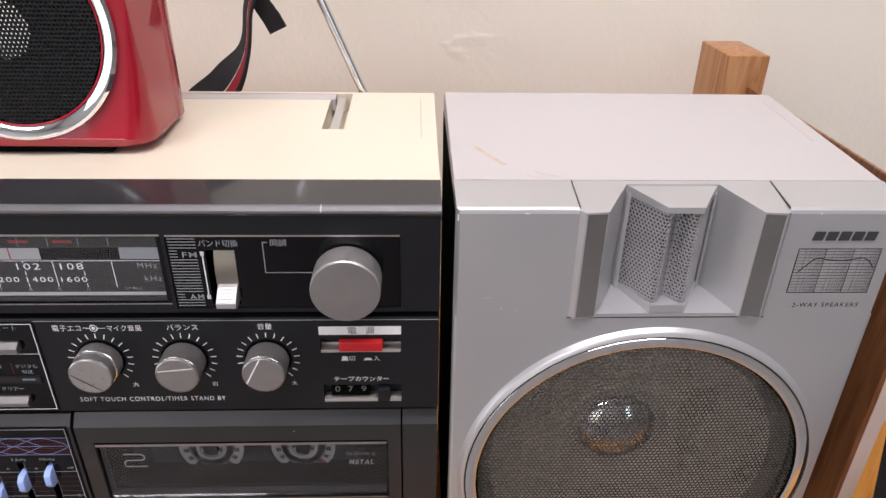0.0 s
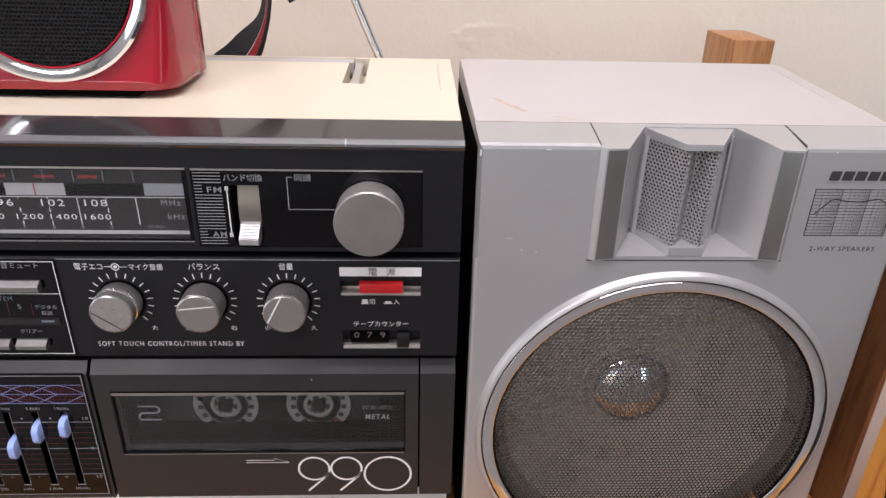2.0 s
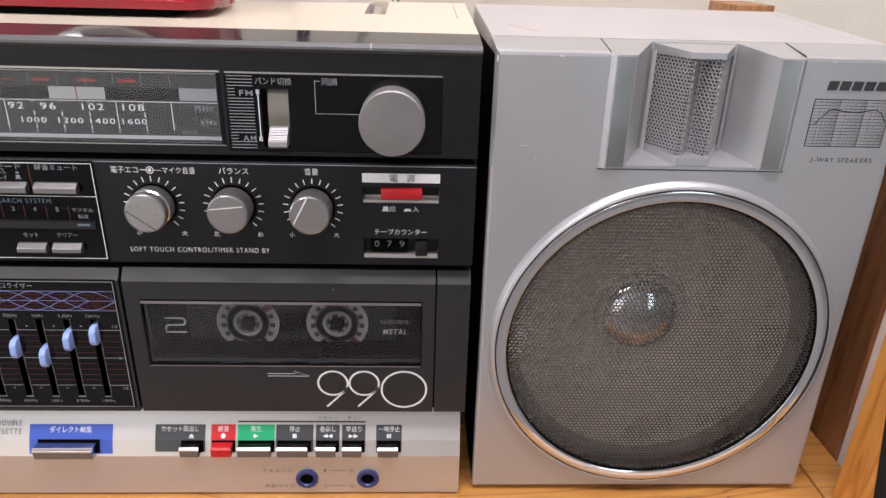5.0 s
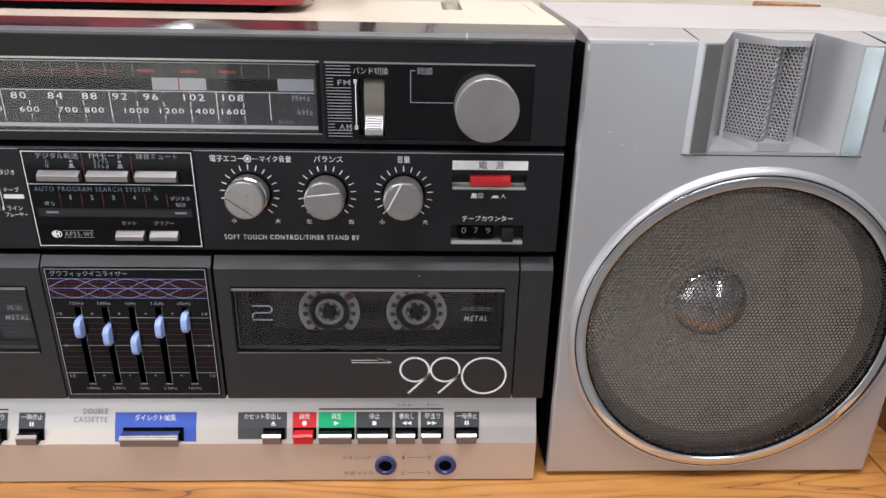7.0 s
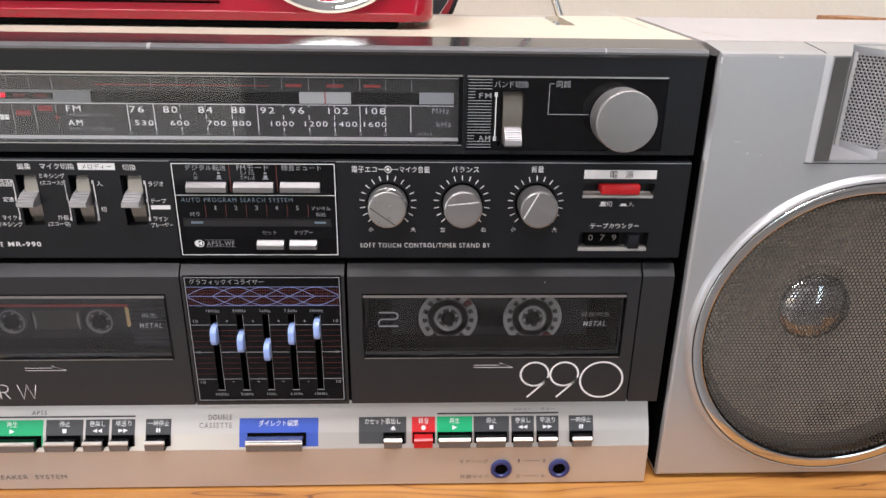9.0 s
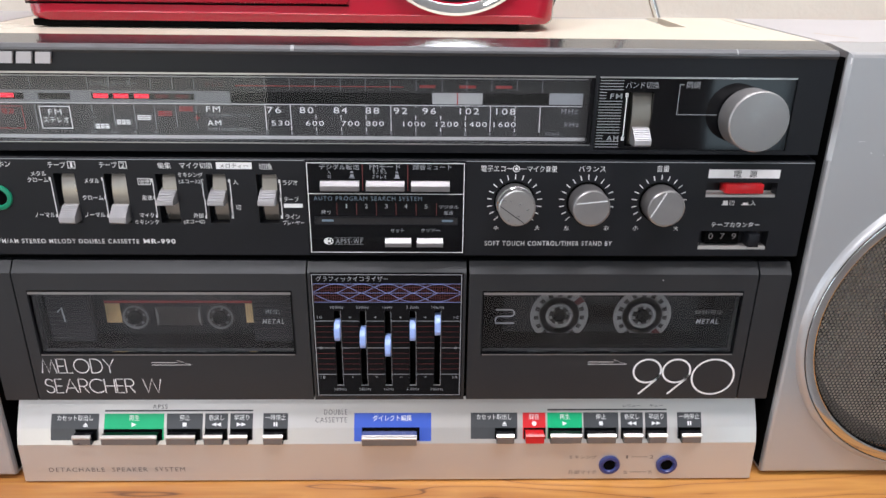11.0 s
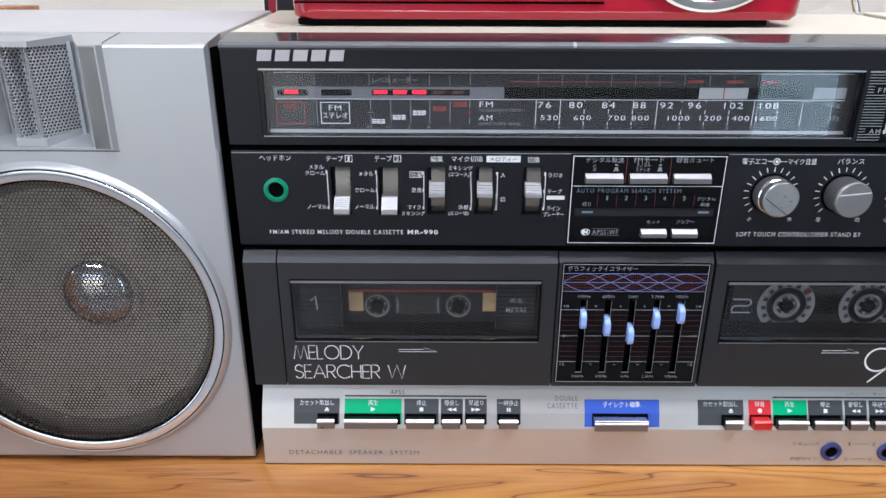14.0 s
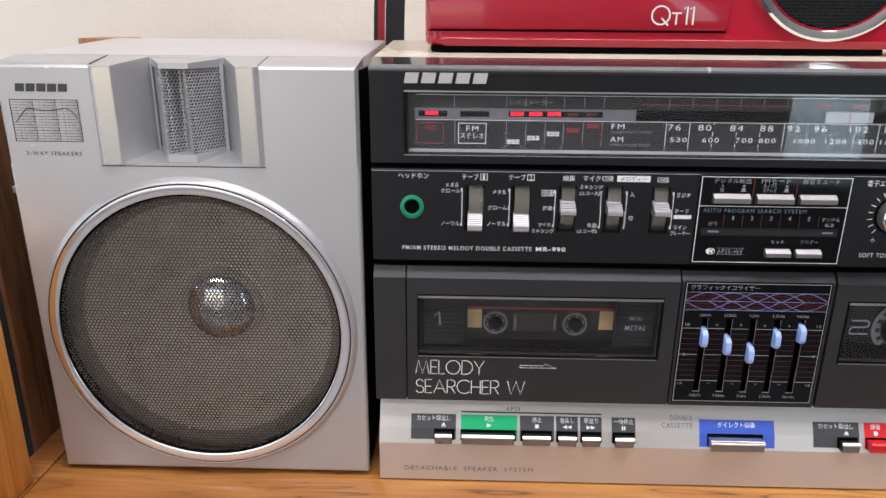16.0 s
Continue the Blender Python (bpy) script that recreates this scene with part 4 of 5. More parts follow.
for a, b, c, d in ((-19.9, -2.1, 158.2, 162.5), (0.3, 18.0, 158.2, 162.5), (20.4, 38.1, 158.2, 162.5), (8.3, 20.8, 131.8, 135.6), (22.8, 35.4, 131.8, 135.6)):
    bm = bmesh.new()
    prism_x(bm, [(1, c + 0.1), (1, d), (-1.2, d), (-3.2, d - 1.6), (-3.4, d - 1.9), (-3.4, c + 0.3), (-3.1, c + 0.1)], a + 0.3, b - 0.3)
    part("push_button", bm, BUTTON, rec, "flat silver push button", smooth=0)

# --- graphic equaliser ---
eq = part("equaliser_panel", holed(-28.2, 46.4, 48.6, 117.6, 0, 6, [(x - 1.5, x + 1.5, 57.6, 98.4) for x in (-15.1, -3.0, 9.0, 21.0, 33.0)]), DOOR, rec, "graphic equaliser panel", smooth=0)
bm = bmesh.new()
prism_x(bm, [(0, 117.6), (3.5, 122.2), (8, 122.2), (8, 117.6)], -28.2, 46.4)
part("panel_top_edge", bm, DOOR, eq, smooth=0)
EQX = [-15.1, -3.0, 9.0, 21.0, 33.0]
ef = part("equaliser_field", holed(-27.0, 45.0, 50.8, 118.0, -0.5, 4.0, [(x - 1.5, x + 1.5, 57.6, 98.4) for x in EQX]), GLOSS, eq, smooth=0)
part("outline", rects(frame_box(-26.4, 44.3, 51.5, 117.4, 0.35), FY), DIM, ef, smooth=0)
lettering("グラフィックイコライザー", -7.3, 115.1, 34.0, 2.7, ef, DIM, FY)
part("printed_line", rects([(-25.8, 43.8, z - 0.12, z + 0.12) for z in (112.5, 107.8, 103.0)], FY), BLUEPRINT, ef, smooth=0)
part("printed_line", rects([(a, b, z - 0.15, z + 0.15) for z in (93.0, 78.4, 63.6) for a, b in zip([-26, *[x + 1.7 for x in EQX]], [*[x - 1.7 for x in EQX], 44])], FY), DIM, ef, smooth=0)
part("red_line", rects([(a, b, z - 0.1, z + 0.1) for z in (90.1, 87.2, 84.3, 81.3, 75.4, 72.5, 69.5, 66.6) for a, b in zip([-26, *[x + 1.7 for x in EQX]], [*[x - 1.7 for x in EQX], 44])], FY), DARKRED, ef, smooth=0)
part("red_hatching", rects([(-25.4 + i * 1.1, -25.2 + i * 1.1, 103.2, 112.3) for i in range(63)] + [(-25.8, 43.8, 103.6 + i * 1.4, 103.75 + i * 1.4) for i in range(6)], FY + 0.06), DARKRED, ef, smooth=0)
for x in EQX:
    for amp in (4.6, -4.6):
        lo, hi = max(-25.8, x - 12.0), min(43.8, x + 12.0)
        pts = [(lo + (hi - lo) * i / 24, 107.8 + amp * max(0.0, math.cos(math.pi * (lo + (hi - lo) * i / 24 - x) / 24.0)) ** 1.25) for i in range(25)]
        part("response_curve", stroke(bmesh.new(), pts, 0.26, FY - 0.03), BLUEPRINT, ef, smooth=0)
for s, x in zip(("100Hz", "330Hz", "1kHz", "3.3kHz", "10kHz"), EQX):
    lettering(s, x, 100.3, 6.0 if len(s) > 4 else 4.6, 1.5, ef, DIM, FY)
    lettering(s, x, 55.0, 6.0 if len(s) > 4 else 4.6, 1.5, ef, DIM, FY)
for z, s in ((95.0, "10"), (78.4, "0"), (61.9, "10")):
    for x in (-23.6, 41.8):
        lettering(s, x, z, 2.2 if s == "10" else 1.2, 1.5, ef, DIM, FY)
part("mark", rects([(x + 5.5, x + 6.7, 94.9, 95.15) for x in EQX[:4]] + [(x + 5.98, x + 6.22, 94.4, 95.6) for x in EQX[:4]] + [(x + 5.5, x + 6.7, 61.9, 62.15) for x in EQX[:4]], FY), DIM, ef, smooth=0)
part("slot_floor", rects([(x - 1.5, x + 1.5, 57.6, 98.4) for x in EQX], 3.8), CORE, ef, smooth=0)
part("slot_edge", rects([(x - 1.75, x + 1.75, 57.2, 57.6) for x in EQX] + [(x + 1.5, x + 1.65, 57.6, 98.4) for x in EQX], FY), DIM, ef, smooth=0)
for x, z in zip(EQX, (88.2, 84.2, 79.6, 88.2, 91.2)):
    bm = bmesh.new()
    prism_x(bm, [(3, z - 4.6), (3, z + 4.8), (-2.6, z + 4.4), (-4.6, z + 2.6), (-4.9, z - 2.2), (-3.6, z - 4.4)], x - 1.4, x + 1.4)
    bmesh.ops.bevel(bm, geom=list(bm.edges), offset=0.35, segments=2, profile=0.5, affect="EDGES")
    part("slider", bm, THUMB, rec, "pale blue equaliser slider")

# --- cassette decks ---
def reel(parent, x, z, y, r):
    bm = bmesh.new()
    n = 36
    lathe(bm, x, z, [(5.4, y + 1.2), (5.4, y), (6.9, y), (7.0, y + 0.5), (r - 4.6, y + 0.5)] if r > 10 else [(5.6, y + 1.2), (5.7, y), (6.3, y), (6.4, y + 0.8)], n)
    if r > 10:
        k = 15
        for i in range(k):
            for a0, a1, r0, r1 in ((0, 1, r - 2.0, r), (0, 1, 6.8, r - 4.3), (0.0, 0.54, r - 4.3, r - 2.0)):
                s = 4
                inner = [bm.verts.new((x + r0 * math.cos(2 * math.pi * (i + a0 + (a1 - a0) * j / s) / k), y + 0.5, z + r0 * math.sin(2 * math.pi * (i + a0 + (a1 - a0) * j / s) / k))) for j in range(s + 1)]
                outer = [bm.verts.new((x + r1 * math.cos(2 * math.pi * (i + a0 + (a1 - a0) * j / s) / k), y + 0.5, z + r1 * math.sin(2 * math.pi * (i + a0 + (a1 - a0) * j / s) / k))) for j in range(s + 1)]
                for j in range(s):
                    bm.faces.new((inner[j], inner[j + 1], outer[j + 1], outer[j]))
    for i in range(6):
        a = 2 * math.pi * i / 6 + 0.3
        cx, cz = x + 4.4 * math.cos(a), z + 4.4 * math.sin(a)
        h = 0.6 if r > 10 else 0.42
        box(bm, cx - h, cx + h, y + 0.1, y + 1.2, cz - h, cz + h)
    return part("reel", bm, REEL if r > 10 else HUB, parent, "milky tape reel" if r > 10 else "grey hub")


def deck(x0, x1, wx0, wx1, hubs, big):
    door = part("cassette_door", holed(x0, x1, 48.7, 117.3, 0, 7.5, [(wx0, wx1, 73.9, 108.6)], floor=False), DOOR, rec, "charcoal cassette door with clear window", smooth=0)
    bm = bmesh.new()
    prism_x(bm, [(0, 117.3), (4.0, 122.4), (7.5, 122.4), (7.5, 117.3)], x0, x1)
    part("door_top_edge", bm, DOOR, door, smooth=0)
    part("window_rim", holed(wx0 + 0.2, wx1 - 0.2, 74.1, 108.3, -0.3, 2.4, [(wx0 + 0.9, wx1 - 0.9, 75.4, 106.8)], floor=False), GLOSS, door, smooth=0)
    # pale strips paint in the light caught by the window's clear edge
    part("rim_highlight", rects([(wx0 + 0.6, wx1 - 0.6, 106.7, 108.0), (wx0 + 0.6, wx1 - 0.6, 74.2, 74.7)], -0.42), KNOBFACE, door, smooth=0)
    pn = part("window_pane", abox(wx0 + 0.9, wx1 - 0.9, 0.4, 1.6, 75.6, 107.0), SMOKED, door, "clear window", smooth=0)
    pn.visible_shadow = False
    bm = bmesh.new()
    for a, b, y0, y1, c, d in ((wx0 - 2, wx1 + 2, 29, 31, 70, 114), (wx0 - 3, wx0 + 0.8, 7.6, 30, 70, 114), (wx1 - 0.8, wx1 + 3, 7.6, 30, 70, 114), (wx0 - 2, wx1 + 2, 7.6, 30, 70, 76), (wx0 - 2, wx1 + 2, 7.6, 30, 107.4, 113)):
        box(bm, a, b, y0, y1, c, d)
    part("deck_well", bm, CORE, rec, smooth=0)
    if big:
        two = arc(68.9, 93.8, 1.9, 1.8, 90, -90, 10)
        pts2 = [(61.6, 95.6)] + two + arc(63.5, 90.2, 1.9, 1.8, 90, 180, 6) + [(61.6, 88.3), (70.9, 88.3)]
        part("lettering", stroke(bmesh.new(), pts2, 0.8, 6.9), DIM, door, smooth=0)
        lettering("録音/再生", 167.3, 94.4, 14.2, 2.4, door, SOFTPRINT, 6.9)
        lettering("METAL", 167.1, 89.3, 11.2, 2.8, door, LIGHTBAND, 6.9, 0.01, 0.2)
    else:
        one = stroke(bmesh.new(), [(-151.2, 94.0), (-148.8, 96.6), (-148.2, 88.8)], 0.9, 6.9)
        part("lettering", one, DIM, door, smooth=0)
        lettering("再生", -47.6, 94.4, 7.2, 2.5, door, DIM, 6.9)
        lettering("METAL", -47.5, 89.2, 10.8, 2.6, door, LIGHTBAND, 6.9, 0.01, 0.2)
    if not big:
        for a, b in ((wx0 + 3.0, wx0 + 23.5), (wx1 - 21.5, wx1 - 2.0)):
            ribs = abox(a, b, 9.0, 11.0, 77.2, 106.2)
            for i in range(12):
                box(ribs, a, b, 8.3, 9.1, 78.0 + i * 2.35, 79.3 + i * 2.35)
            part("ribbed_panel", ribs, BLACK, door, "dark ribbed panel behind the window", smooth=0)
    # the tape inside
    mid = (hubs[0] + hubs[1]) / 2
    cas = thing("cassette", mid, 21 if big else 18.5, 76.1, "dark compact cassette seen behind the deck window", "cassette", "cassettes in the decks")
    sh = holed(-50, 50, 0.2, 31, 0, 9, [(-12, 12, 4.5, 15.5)])
    part("cassette_shell", sh, SHELL, cas, smooth=0)
    for hx in hubs:
        part("spool", lathe(bmesh.new(), hx - mid, 9.9, [(14.8 if big else 7.2, 0.2), (14.8 if big else 7.2, -0.2), (0.01, -0.2)], 40), TAPE, cas)
        if big:
            reel(cas, hx - mid, 9.9, -1.6, 15.0)
            a0 = radians(38 if hx < mid else -52)
            mk = bmesh.new()
            mk.faces.new([mk.verts.new((hx - mid + q * math.cos(a0 + d), -1.25, 9.9 + q * math.sin(a0 + d))) for q, d in ((10.6, -0.09), (14.9, -0.09), (14.9, 0.16), (10.6, 0.16))])
            part("leader_mark", mk, DARKRED, cas, "dark red leader mark", smooth=0)
        else:
            reel(cas, hx - mid, 9.9, -1.4, 6.6)
            sgn = 1 if hx < mid else -1
            cres = bmesh.new()
            rim = [(hx - mid + sgn * 11.4 * math.cos(a * 0.08), 9.9 + 11.4 * math.sin(a * 0.08)) for a in range(-6, 7)]
            cres.faces.new([cres.verts.new((a, -0.1, b)) for a, b in rim])
            part("tape_edge", cres, HUB, cas, smooth=0)
        part("spindle", lathe(bmesh.new(), hx - mid, 9.9, [(3.4, 0), (3.4, -2.2), (2.4, -3.0), (0.01, -3.0)], 18), CORE, cas)
    if not big:
        part("tape_window", rects([(-12, 12, 4.5, 15.5)], 1.0), TAPE, cas, smooth=0)
        part("label_stripe", rects([(-36.0, 41.5, 17.6, 18.8)], -0.15), REDPRINT, cas, "red stripe of the paper label", smooth=0)
        for a in (-36.0, 34.0):
            part("label_block", rects([(a, a + 7.5, 6.6, 17.3)], -0.15), LABELCREAM, cas, "cream block of the paper label", smooth=0)
    return door


d1 = deck(-164.9, -29.0, -159.8, -36.0, (-119.0, -76.6), False)
d2 = deck(47.8, 185.4, 54.2, 179.8, (95.8, 138.8), True)
for a, b in ((L - 0.3, -165.6), (186.2, R - 0.2)):
    bm = abox(a, b, 0, 7.5, 48.7, 117.3)
    prism_x(bm, [(0, 117.3), (4.0, 122.4), (7.5, 122.4), (7.5, 117.3)], a, b)
    part("end_block", bm, DOOR, rec, "charcoal end block", smooth=0)


def arrow(x0, x1, z, parent):
    bm = bmesh.new()
    w = x1 - x0
    stroke(bm, [(x0, z - 0.75), (x0, z + 0.55), (x0 + w * 0.66, z + 0.55), (x0 + w * 0.66, z + 1.8), (x1, z - 0.75)], 0.28, -0.12, True)
    return part("printed_arrow", bm, WHITE, parent, smooth=0)


arrow(-106.9, -87.7, 69.4, d1)
arrow(108.0, 127.1, 69.6, d2)


def thin_words(words, x, z, h, gap, w=0.5):
    """Hairline capitals drawn as single strokes."""
    forms = {
        "M": (0.95, [[(0, 0), (0.2, 1), (0.475, 0), (0.75, 1), (0.95, 0)]]), "E": (0.45, [[(0.45, 0), (0, 0), (0, 1), (0.45, 1)], [(0, 0.5), (0.42, 0.5)]]),
        "L": (0.4, [[(0, 1), (0, 0), (0.4, 0)]]), "O": (1.0, [arc(0.5, 0.5, 0.5, 0.5, 0, 360)]), "D": (0.75, [[(0, 0), (0, 1), (0.25, 1)] + arc(0.25, 0.5, 0.5, 0.5, 90, -90) + [(0, 0)]]),
        "Y": (0.7, [[(0, 1), (0.35, 0.45), (0.7, 1)], [(0.35, 0.45), (0.35, 0)]]), "S": (0.5, [arc(0.25, 0.75, 0.24, 0.25, 20, 270, 14) + arc(0.25, 0.25, 0.26, 0.25, 90, -160, 14)]),
        "A": (0.8, [[(0, 0), (0.4, 1), (0.8, 0)], [(0.14, 0.35), (0.66, 0.35)]]), "R": (0.55, [[(0, 0), (0, 1), (0.28, 1)] + arc(0.28, 0.74, 0.26, 0.26, 90, -90, 12) + [(0, 0.48)], [(0.25, 0.48), (0.55, 0)]])}
    forms.update({
        "C": (0.85, [arc(0.5, 0.5, 0.5, 0.5, 45, 315)]), "H": (0.62, [[(0, 0), (0, 1)], [(0.62, 0), (0.62, 1)], [(0, 0.5), (0.62, 0.5)]]),
        "W": (1.15, [[(0, 1), (0.25, 0), (0.575, 1), (0.9, 0), (1.15, 1)]]), " ": (0.35, []),
        "Q": (1.0, [arc(0.5, 0.5, 0.5, 0.5, 0, 360), [(0.55, 0.35), (0.95, -0.05)]]), "t": (0.55, [[(0, 0.62), (0.55, 0.62)], [(0.27, 0.62), (0.27, 0)]]), "1": (0.25, [[(0, 0.86), (0.2, 1), (0.2, 0)]])})
    bm = bmesh.new()
    px = x
    for c in words:
        adv, lines = forms[c]
        for ln in lines:
            stroke(bm, [(px + a * h, z + b * h) for a, b in ln], w, 0)
        px += (adv + gap) * h
    return bm, px


for words, x, z, width in (("MELODY", -160.6, 64.2, 36.4), ("SEARCHER W", -160.4, 52.9, 57.6)):
    bm, end = thin_words(words, x, z, 7.8, 0.12)
    k = width / (end - x)
    for v in bm.verts:
        v.co.x = x + (v.co.x - x) * k
        v.co.y = -0.12
    part("lettering", bm, WHITE, d1, smooth=0)
nine = bmesh.new()
for cx in (138.1, 152.8):
    stroke(nine, arc(cx, 64.9, 6.9, 6.6, 0, 360, 48), 0.95, -0.12)
    stroke(nine, [(cx + 6.6, 62.9), (cx + 5.0, 60.0), (cx - 3.2, 51.6)], 0.95, -0.12)
stroke(nine, arc(171.6, 61.5, 10.6, 10.0, 0, 360, 56), 0.95, -0.12)
part("lettering", nine, WHITE, d2, smooth=0)
part("speck", rects([(139.6, 140.1, 114.2, 114.6)], -0.1), WHITE, d2, smooth=0)

# --- silver key bar ---
PROF = [(6.6, 42.6), (0.5, 31.2), (-2.2, 23.4), (-2.8, 1.2)]
bm = bmesh.new()
prism_x(bm, [(14, 46.5), (8.5, 46.2)] + PROF + [(0, 0.8), (14, 0.8)], -180.2, 199.4)
barp = part("key_bar", bm, BAR, rec, "champagne silver key bar", smooth=0)
part("foot", abox(-170, -150, 10, 30, 0, 7), CORE, rec, smooth=0)
for a, b, c, d in ((170, 190, 10, 30), (-170, -150, 95, 115), (170, 190, 95, 115)):
    part("foot", abox(a, b, c, d, 0, 7), CORE, rec, smooth=0)


def face_y(z):
    if z > 31.2:
        return 0.5 + (z - 31.2) * 6.1 / 11.4
    if z > 23.4:
        return -2.2 + (z - 23.4) * 2.7 / 7.8
    return -2.2 - (23.4 - z) * 0.6 / 22.2


def wrapped(x0, x1, z0, z1, lift, parent, mat, name):
    zs = [z0] + [z for z in (23.4, 31.2) if z0 < z < z1] + [z1]
    bm = bmesh.new()
    rows = [[bm.verts.new((x, face_y(z) - lift, z + lift * 0.3)) for x in (x0, x1)] for z in zs]
    for a, b in zip(rows, rows[1:]):
        bm.faces.new((a[0], a[1], b[1], b[0]))
    return part(name, bm, mat, parent, smooth=0)


def slanted_text(body, x, z, w, h, parent, mat=None, lift=0.22):
    ob = lettering(body, x, z, w, h, parent, mat, 0)
    co = np.empty(len(ob.data.vertices) * 3)
    ob.data.vertices.foreach_get("co", co)
    co = co.reshape(-1, 3)
    co[:, 1] = [(face_y(q * 1000) - lift) / 1000 for q in co[:, 2]]
    co[:, 2] += lift * 0.0003
    ob.data.vertices.foreach_set("co", co.ravel())
    return ob


def key(px0, px1, kx0, kx1, plate, body, words, symbol, capmat=None, low=25.6):
    wrapped(px0, px1, low, 37.8, 0.1, barp, plate, "key_plate")
    wrapped(kx0 - 0.6, kx1 + 1.3, 25.4, 31.0, 0.16, barp, CORE, "key_slot")
    k = bmesh.new()
    prism_x(k, [(3.2, 30.0), (-4.9, 30.3), (-5.3, 29.8), (-5.3, 25.4), (-1.6, 25.3)], kx0, kx1)
    kb = part("key", k, body, rec, "piano key", smooth=0)
    part("key_edge", prism_x(bmesh.new(), [(-4.2, 30.55), (-4.6, 30.65), (-5.7, 29.85), (-5.65, 29.1), (-4.8, 29.0)], kx0 - 0.05, kx1 + 0.05), body if body is REDKEY else BAR, kb, smooth=0)
    part("key_front", rects([(kx0 + 0.2, kx1 - 0.2, 25.6, 28.9)], -5.4), capmat or KEYFRONT, kb, smooth=0)
    mx = (px0 + px1) / 2
    if words:
        slanted_text(words, mx, 36.0, min(px1 - px0 - 2.0, 2.6 * len(words)), 2.5, barp)
    if symbol:
        mk = bmesh.new()
        for s in symbol:
            mk2 = [mk.verts.new((mx + a, face_y(33.0 + b) - 0.25, 33.0 + b)) for a, b in s]
            mk.faces.new(mk2)
        part("key_symbol", mk, WHITE, barp, smooth=0)


PLAY = [[(-1.2, -1), (1.3, 0), (-1.2, 1)]]
STOP = [[(-1.0, -0.9), (1.0, -0.9), (1.0, 0.9), (-1.0, 0.9)]]
REW = [[(0, -0.9), (0, 0.9), (-2.4, 0)], [(2.4, -0.9), (2.4, 0.9), (0, 0)]]
FF = [[(0, 0.9), (0, -0.9), (2.4, 0)], [(-2.4, 0.9), (-2.4, -0.9), (0, 0)]]
PAUSE = [[(-1.0, -0.9), (-0.2, -0.9), (-0.2, 0.9), (-1.0, 0.9)], [(0.2, -0.9), (1.0, -0.9), (1.0, 0.9), (0.2, 0.9)]]
DOT = [[(1.2 * math.cos(a * math.pi / 6), 1.1 * math.sin(a * math.pi / 6)) for a in range(12)]]
EJECT = [[(4.2, -0.9), (6.6, -0.9), (6.6, -0.5), (4.2, -0.5)], [(4.2, -0.3), (6.6, -0.3), (5.4, 1.0)]]
for off, rec_key in ((-213.9, False), (0, True)):
    rows = [(50.6, 74.7, 63.6, 72.6, GREYPLATE, GLOSS, "カセット取出し", EJECT),
            (109.0, 127.2, 110.2, 124.8, GREYPLATE, GLOSS, "停止", STOP), (128.4, 140.0, 129.0, 138.4, GREYPLATE, GLOSS, "巻戻し", REW),
            (141.2, 152.7, 141.8, 151.0, GREYPLATE, GLOSS, "早送り", FF), (158.0, 170.6, 159.0, 168.8, GREYPLATE, GLOSS, "一時停止", PAUSE)]
    rows.append((90.3, 108.3, 91.2, 107.0, GREENPLATE, GLOSS, "再生", PLAY) if rec_key else (77.4, 107.6, 77.8, 105.6, GREENPLATE, GLOSS, "再生", PLAY))
    if rec_key:
        rows.append((77.5, 89.3, 78.6, 88.0, REDPLATE, REDKEY, "録音", DOT))
    for a, b, c, d, pm, km, s, sym in rows:
        key(a + off, b + off, c + off, d + off, pm, km, s, sym, REDKEY if km is REDKEY else None)
    x0 = 90.4 if rec_key else 77.4 + off
    wrapped(x0, 152.7 + off, 38.7, 39.4, 0.1, barp, DARKPRINT, "printed_line")
slanted_text("APSS", -108.6, 40.9, 7.4, 1.9, barp, DARKPRINT)
slanted_text("レビュー", 134.4, 40.9, 9.0, 1.2, barp, DARKPRINT)
slanted_text("キュー", 147.2, 40.9, 6.8, 1.2, barp, DARKPRINT)
slanted_text("DOUBLE", -19.0, 38.3, 11.8, 2.3, barp, SOFTPRINT)
slanted_text("CASSETTE", -21.2, 34.8, 16.2, 2.3, barp, SOFTPRINT)
slanted_text("DETACHABLE  SPEAKER  SYSTEM", -132.0, 8.3, 69.5, 2.6, barp, SOFTPRINT)
slanted_text("ミキシング", 109.4, 14.8, 14.6, 2.4, barp, SOFTPRINT)
slanted_text("外部マイク", 109.8, 5.4, 14.8, 2.4, barp, SOFTPRINT)
for s, x, z in (("1", 132.6, 14.8), ("2", 145.6, 14.8), ("左", 132.6, 5.4), ("右", 145.6, 5.4)):
    slanted_text(s, x, z, 0.9 if s == "1" else 2.0, 2.1, barp, SOFTPRINT)
for z in (14.8, 5.4):
    wrapped(135.0, 143.4, z - 0.1, z + 0.15, 0.15, barp, SOFTPRINT, "printed_line")
for x in (123.6, 153.8):
    j = part("microphone_socket", lathe(bmesh.new(), x, 10.1, [(5.5, -2.0), (5.5, -3.6), (5.0, -4.0), (3.7, -4.0), (3.2, -3.2), (3.0, -2.4)], 40), BLUERING, rec, "dark blue microphone socket ring")
    part("socket_hole", lathe(bmesh.new(), x, 10.1, [(3.8, -3.1), (0.01, -3.0)], 24), CORE, j)
